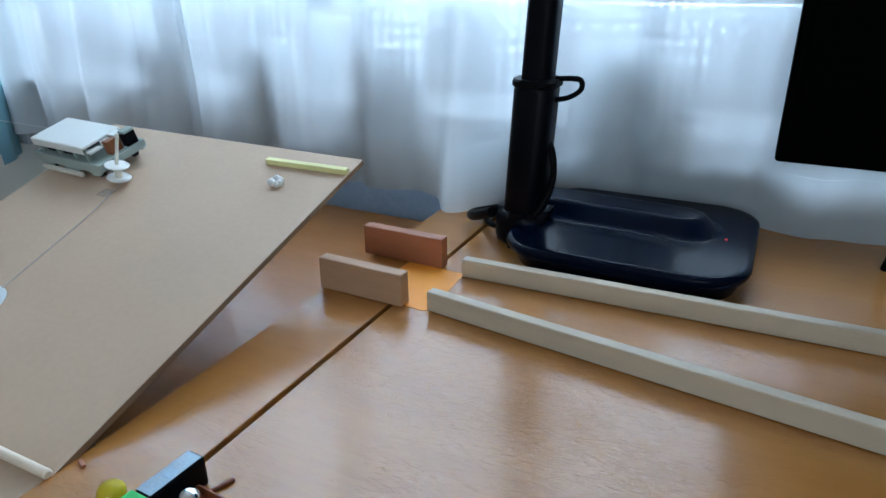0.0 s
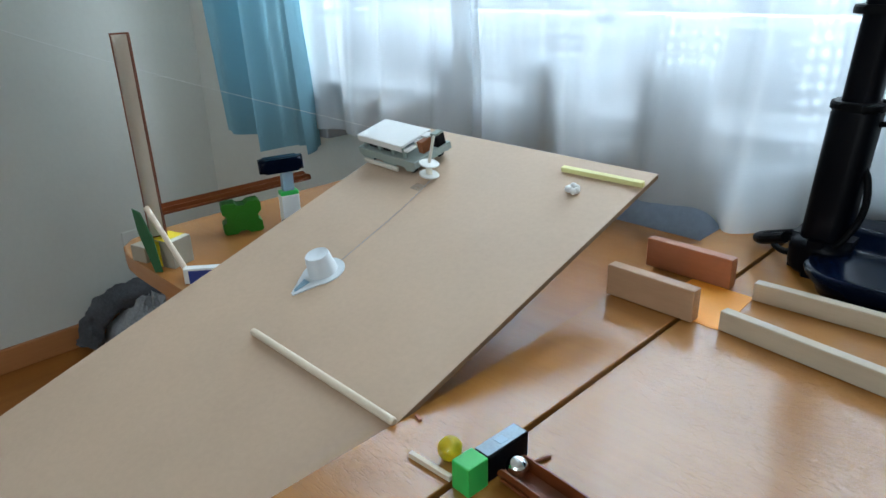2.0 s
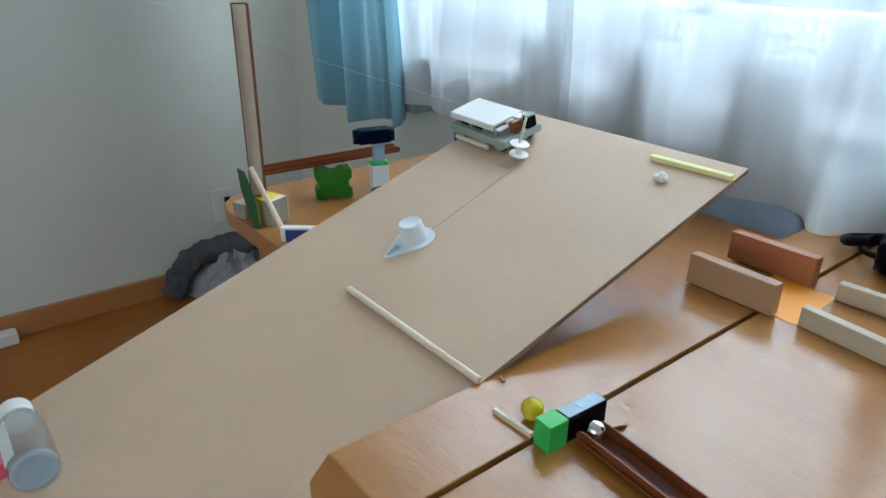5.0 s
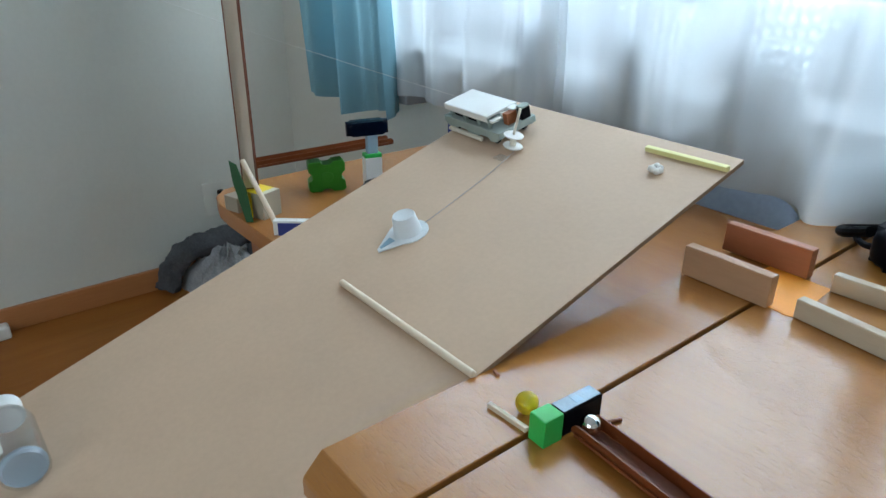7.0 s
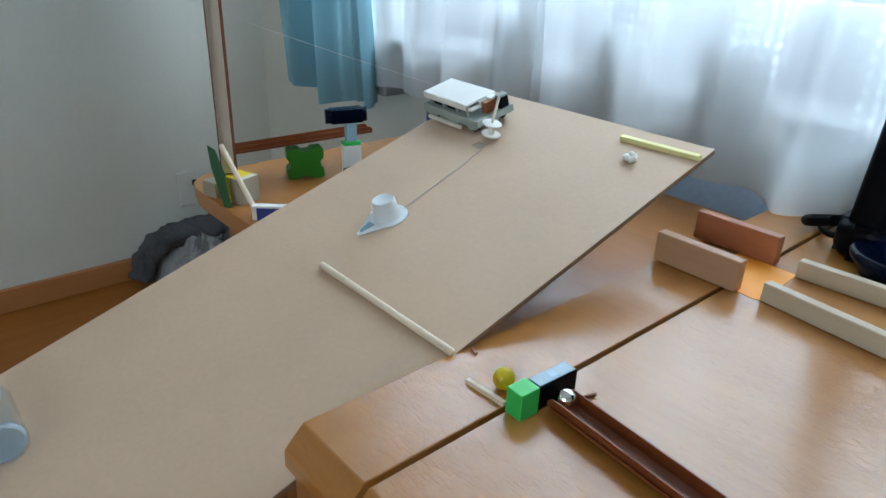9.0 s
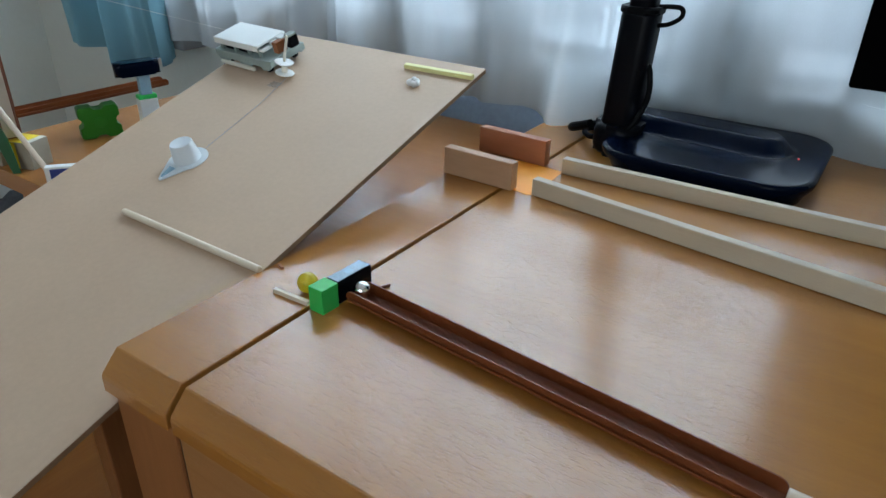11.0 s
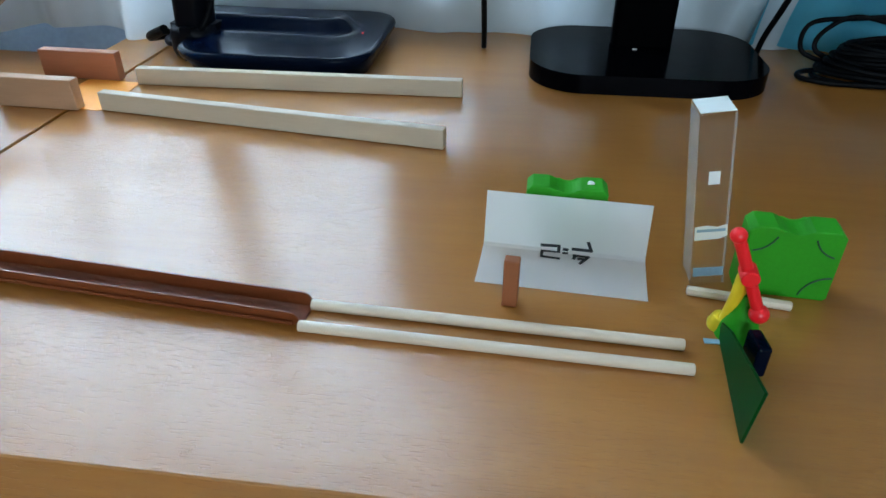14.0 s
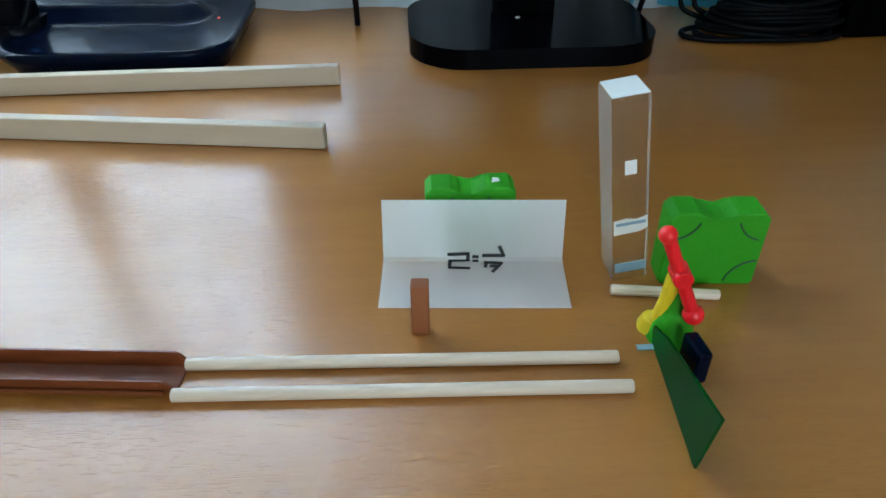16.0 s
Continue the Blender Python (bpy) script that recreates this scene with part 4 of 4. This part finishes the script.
roof = part("roof", slab(-0.058, 0.032, -0.0255, 0.0235, 0.0265, 0.0292, 0.0008), M_WHITE, car, "white card roof")
part("roof_edge", slab(-0.0575, 0.0315, -0.0262, -0.0256, 0.0225, 0.0288), M_WHITE, roof)
part("roof_flap", slab(0.0323, 0.040, -0.0240, -0.0080, 0.0225, 0.0245, 0.0005), M_WHITE, roof)
part("roof_flap", slab(0.0323, 0.044, 0.0060, 0.0180, 0.0270, 0.0288, 0.0005), M_WHITE, roof)
for y in (-0.004, 0.000, 0.004):
    part("slat", slab(0.0323, 0.0370, y - 0.0012, y + 0.0012, 0.0215, 0.0270), M_WHITE, roof)
part("wood_block", slab(0.0375, 0.0465, -0.006, 0.010, 0.0152, 0.0275, 0.0006), M_BROWN, car)
motor = part("motor", slab(0.0465, 0.0555, 0.010, 0.024, 0.0170, 0.0290, 0.0008), M_BLACK, car)
part("motor_top", slab(0.0455, 0.0555, 0.0105, 0.0235, 0.0291, 0.0315, 0.0006), M_CARGREY, motor)
part("buffer", slab(-0.044, 0.024, -0.0350, -0.0310, 0.0030, 0.0068, 0.0006), M_CREAM, car)
tilt = pose(0.073, -0.027, 0.0, -12, 10, 0)
reel = part("reel", lathe([(0, 0.004), (0.0038, 0.004), (0.0038, 0.0185), (0, 0.0185)], 14, None, tilt), M_CREAM, car)
for z in (0.0062, 0.0178):
    part("flange", lathe([(0, -0.0008), (0.0112, -0.0008), (0.0120, 0), (0.0112, 0.0008), (0, 0.0008)], 28, None, tilt @ pose(0, 0, z)), M_WHITE, reel, smooth=True)
part("axle", rod(tilt @ Vector((0, 0, 0.0186)), tilt @ Vector((0.001, 0.006, 0.046)), 0.0017, 10), M_CREAM, reel)
part("tape", slab(0.066, 0.082, -0.052, -0.040, 0.0004, 0.0008), M_FROST, reel)

p0, p1 = on_board(-0.303, 0.283, 0.006) @ Vector(), on_board(-0.281, 0.1225, 0.002) @ Vector()
tagged(part("pull_string", tube([p0, p0.lerp(p1, 0.33) + Vector((0, 0, -0.003)), p0.lerp(p1, 0.66) + Vector((0, 0, -0.002)), p1], 0.00033, 6), M_GREYBOX), "thin grey string from the wagon to the cup", "string")
tagged(part("thread", tube([(-0.425, 0.345, 0.806), (-0.70, 0.025, 0.935), (-1.0, -0.505, 1.190), (-1.795, -1.91, 1.856)], 0.00026, 6), M_WHITE), "thin white thread rising from the wagon to the wall", "thread")

bottle = thing("clear_bottle", on_board(-0.258, -0.289, 0.0188, 0), "clear plastic bottle with a white cap lying down", "bottle")
turn = pose(0, 0, 0, 0, -90, 0) @ Matrix.Diagonal((0.82, 0.82, 0.93, 1))
part("body", lathe([(0, 0.004), (0.010, 0.003), (0.0195, 0.0), (0.0222, 0.003), (0.0225, 0.008), (0.0225, 0.070), (0.0205, 0.078), (0.0150, 0.084), (0.0140, 0.086), (0.0130, 0.084), (0.0192, 0.077), (0.0215, 0.069), (0.0215, 0.008), (0.0185, 0.0018), (0.010, 0.0045), (0, 0.0055)], 40, None, turn), M_PET, bottle, smooth=True)
part("bottle_base", lathe([(0, 0.0068), (0.010, 0.0060), (0.0180, 0.0032), (0.0205, 0.0052), (0.0208, 0.0085), (0.019, 0.0080), (0, 0.0090)], 36, None, turn), M_THICK, bottle, "thick clear base", True)
part("cap", lathe([(0, 0.107), (0.0150, 0.107), (0.0165, 0.105), (0.0165, 0.0865), (0.0145, 0.0860), (0, 0.0862)], 36, None, turn), M_WHITE, bottle, smooth=True)
lab = sheet(16, 4, lambda u, v: turn @ Vector((0.0229 * math.cos(radians(305 + 40 * u)), 0.0229 * math.sin(radians(305 + 40 * u)), 0.012 + 0.056 * v)))
bmesh.ops.solidify(lab, geom=lab.faces[:], thickness=0.0003)
part("label", lab, M_PAPER, bottle, "white paper label", True)
tagged(part("red_block", slab(-0.030, 0.030, -0.008, 0.008, 0, 0.016, 0.001), M_PINK), "small pinkish red block under the bottle", "block").matrix_world = on_board(-0.332, -0.322, 0, 6)

# ---------------- things on the side table ----------------
T2 = 0.66
blue = prism([(-0.014, 0.0), (0.014, 0.0), (0.014, 0.094), (-0.030, 0.094), (-0.030, 0.068), (-0.014, 0.068)], -0.012, 0.012, 0.0015, 2, "y")
tagged(part("blue_bracket", blue, M_BLUE), "dark blue plastic block shaped like an inverted L", "block").matrix_world = pose(-0.545, 0.418, T2, 0, 0, 20)
spool = thing("cream_spool", pose(-0.530, 0.372, T2), "short cream paper spool standing on the table", "spool")
part("drum", lathe([(0.0155, 0.0), (0.0155, 0.050), (0.0165, 0.052), (0.0165, 0.054), (0.011, 0.054), (0.010, 0.050), (0.010, 0.0), (0.0155, 0.0)], 28), M_CREAM, spool, smooth=True)
tape = thing("tape_dispenser", pose(-0.535, 0.262, T2, 0, 0, 84), "low black oval plastic dispenser on the table", "dispenser")
oval = [(0.050 * math.cos(radians(a)), 0.028 * math.sin(radians(a))) for a in range(0, 360, 12)]
part("body", prism(oval, 0.0, 0.026, 0.007, 3), M_BLACK, tape, smooth=True)
part("well", prism([(a * 0.3 + 0.018, b * 0.35) for a, b in oval], 0.0262, 0.0266), M_GLOSS, tape)

lower = thing("green_block", pose(-0.617, 0.202, T2, 0, 0, 68) @ Matrix.Diagonal((1.1, 1.0, 0.93, 1)), "deep green notched plastic block under the gutter", "block", "green blocks")
cross = []
for k in range(4):
    turned = Matrix.Rotation(radians(90 * k), 2)
    for p in [(0.025, -0.022), (0.025, -0.0085), (0.0195, -0.0045), (0.0195, 0.0045), (0.025, 0.0085), (0.025, 0.022), (0.022, 0.025)]:
        q = turned @ Vector(p)
        cross.append((q.x, q.y + 0.0252))
part("body", prism(cross, 0.0, 0.024, 0.0008, 1, "y"), M_DKGREEN, lower)
part("boss", rod((0, -0.0016, 0.0252), (0, 0.0, 0.0252), 0.0085, 20), M_DKGREEN, lower, smooth=True)

a, b = Vector((-0.655, 0.100, 0.7070)), Vector((-0.614, 0.318, 0.7175))
high = thing("ball_track", Matrix.Translation(a) @ (b - a).to_track_quat("X", "Z").to_matrix().to_4x4(), "reddish brown plastic ball gutter resting on green blocks", "track", "brown gutters")
part("gutter", channel((b - a).length), M_RAIL, high, smooth=True)
ribs(high, (b - a).length)

stand = thing("paper_stand", pose(-0.578, 0.258, T2, 0, 0, 75), "narrow green and white card box standing upright", "box")
part("upper_box", slab(-0.013, 0.013, -0.008, 0.008, 0.0542, 0.0602, 0.001), M_LIME, stand, "green upper half")
part("lower_box", slab(-0.013, 0.013, -0.0085, 0.0085, 0.0, 0.0540, 0.001), M_WHITE, stand, "white lower half")
part("film", slab(-0.008, 0.008, -0.006, 0.006, 0.0604, 0.088, 0.001), M_PALEBLUE, stand)
pack = tagged(part("black_pack", prism(rounded(-0.031, 0.031, -0.012, 0.012, 0.008), 0, 0.020, 0.006, 3), M_NAVYBLACK, smooth=True), "glossy black oblong pack resting on the card box", "pack")
pack.matrix_world = pose(-0.583, 0.254, T2 + 0.0885, 0, -2, 68)

ybox = thing("small_carton", pose(-0.585, 0.085, T2, 0, 0, 20), "small white carton with a yellow printed top", "carton")
part("box", slab(-0.024, 0.014, -0.018, 0.016, 0.0, 0.036, 0.0008), M_SHADECARD, ybox)
part("side_print", slab(-0.0245, -0.0242, -0.0172, 0.0152, 0.001, 0.0355), M_YELLOW, ybox, "yellow printed side")
part("side_print", slab(-0.0235, -0.006, -0.0185, -0.0182, 0.001, 0.0355), M_YELLOW, ybox, "yellow printed side")
part("top_margin", slab(0.0045, 0.0132, -0.0172, 0.0152, 0.0361, 0.0364), M_CREAM, ybox, "white margin")
part("top_print", slab(-0.0232, 0.0042, -0.0172, 0.0152, 0.0361, 0.0364), M_YELLOW, ybox, "yellow print")
post = thing("ball_track", Matrix.Translation((-0.600, 0.072, T2 + 0.0366)) @ pose(0, 0, 0, 0, -90, 0) @ pose(0, 0, 0, 0, 0, 0), "brown plastic gutter standing upright, pale inside", "track", "brown gutters")
post.matrix_world = Matrix.Translation((-0.600, 0.072, T2 + 0.0366)) @ Matrix(((0, 0.25, 0.968, 0), (0, 0.968, -0.25, 0), (1, 0, 0, 0), (0, 0, 0, 1)))
part("gutter", channel(0.252), M_RAIL, post, smooth=True)
part("lining", slab(0.002, 0.250, -0.0085, 0.0085, 0.0018, 0.0026), M_CREAM, post, "pale card lining")
gplate = tagged(part("green_card", prism([(-0.002, 0.0), (0.008, 0.0), (0.004, 0.045), (-0.006, 0.078), (-0.016, 0.084), (-0.014, 0.055)], -0.0012, 0.0012, 0.0004, 1, "y"), M_CARDGREEN), "dark green curved plastic card leaning on the carton", "card")
gplate.matrix_world = pose(-0.574, 0.053, T2, -8, -6, 38)
tagged(part("leaning_stick", rod((-0.527, 0.074, T2 + 0.003), (-0.580, 0.057, T2 + 0.085), 0.0035, 12), M_PINE_Y), "pale dowel leaning against the carton", "stick")
deraser = thing("eraser", pose(-0.500, 0.082, T2, 0, 0, 50), "white eraser in a blue sleeve on the table edge", "eraser")
part("rubber", slab(-0.024, 0.026, -0.006, 0.006, 0.0, 0.020, 0.0012), M_WHITE, deraser)
part("sleeve", slab(-0.018, 0.014, -0.0064, 0.0064, -0.0, 0.0175, 0.0006), M_BLUE, deraser, "blue sleeve")
tagged(part("beige_block", slab(-0.014, 0.014, -0.010, 0.010, 0, 0.022, 0.001), M_SHADECARD), "small beige block behind the green card", "block").matrix_world = pose(-0.628, 0.062, T2, 0, 0, 15)

# ---------------- along the far wall ----------------
outlet = thing("wall_outlet", pose(-1.80, 0.445, 0.255), "grey-white wall outlet with a dark plug", "outlet")
part("plate", slab(0.0, 0.007, -0.035, 0.035, -0.055, 0.055, 0.003), M_WALL, outlet)
part("plug", slab(0.008, 0.03, 0.008, 0.028, 0.01, 0.03, 0.004), M_CABLE, outlet)
heap = thing("cloth_heap", pose(-1.62, 0.43, 0.0), "rumpled grey and charcoal cloth heap on the floor", "cloth")


def lump(cx, cy, rx, ry, h, seed):
    def f(u, v):
        a, r = 2 * math.pi * u, v
        w = 1 + 0.18 * math.sin(3 * a + seed) + 0.08 * math.sin(7 * a + 2 * seed)
        return (cx + rx * r * w * math.cos(a), cy + ry * r * w * math.sin(a), h * (1 - r ** 2.5) * (1 + 0.12 * math.sin(9 * u * 6.28 + 5 * v + seed)))
    return sheet(48, 12, f)


def rumple(bm, depth, seed):
    """Push a cloth surface in and out by soft noise."""
    bm.normal_update()
    for v in bm.verts:
        q = v.co * 26 + Vector((seed, seed * 2, 0))
        v.co += v.normal * depth * (noise.noise(q) + 0.5 * noise.noise(q * 2.7))
    return bm


part("fold", rumple(tube([(-0.115, -0.19, 0.02), (-0.115, -0.165, 0.09), (-0.10, -0.11, 0.135), (-0.085, -0.02, 0.155), (-0.08, 0.10, 0.16)], 0.036, 20), 0.016, 3.0), M_DARKFUR, heap, "charcoal roll", True)
part("fold", rumple(lump(-0.055, -0.01, 0.115, 0.13, 0.135, 2.3), 0.018, 5.0), M_GREYFUR, heap, smooth=True)
part("fold", rumple(lump(-0.06, 0.12, 0.10, 0.10, 0.175, 4.1), 0.018, 8.0), M_DARKFUR, heap, smooth=True)
tagged(part("white_box", slab(-1.78, -1.74, -0.255, -0.185, 0.0, 0.038, 0.006), M_WHITE), "small white plastic box at the skirting", "box")
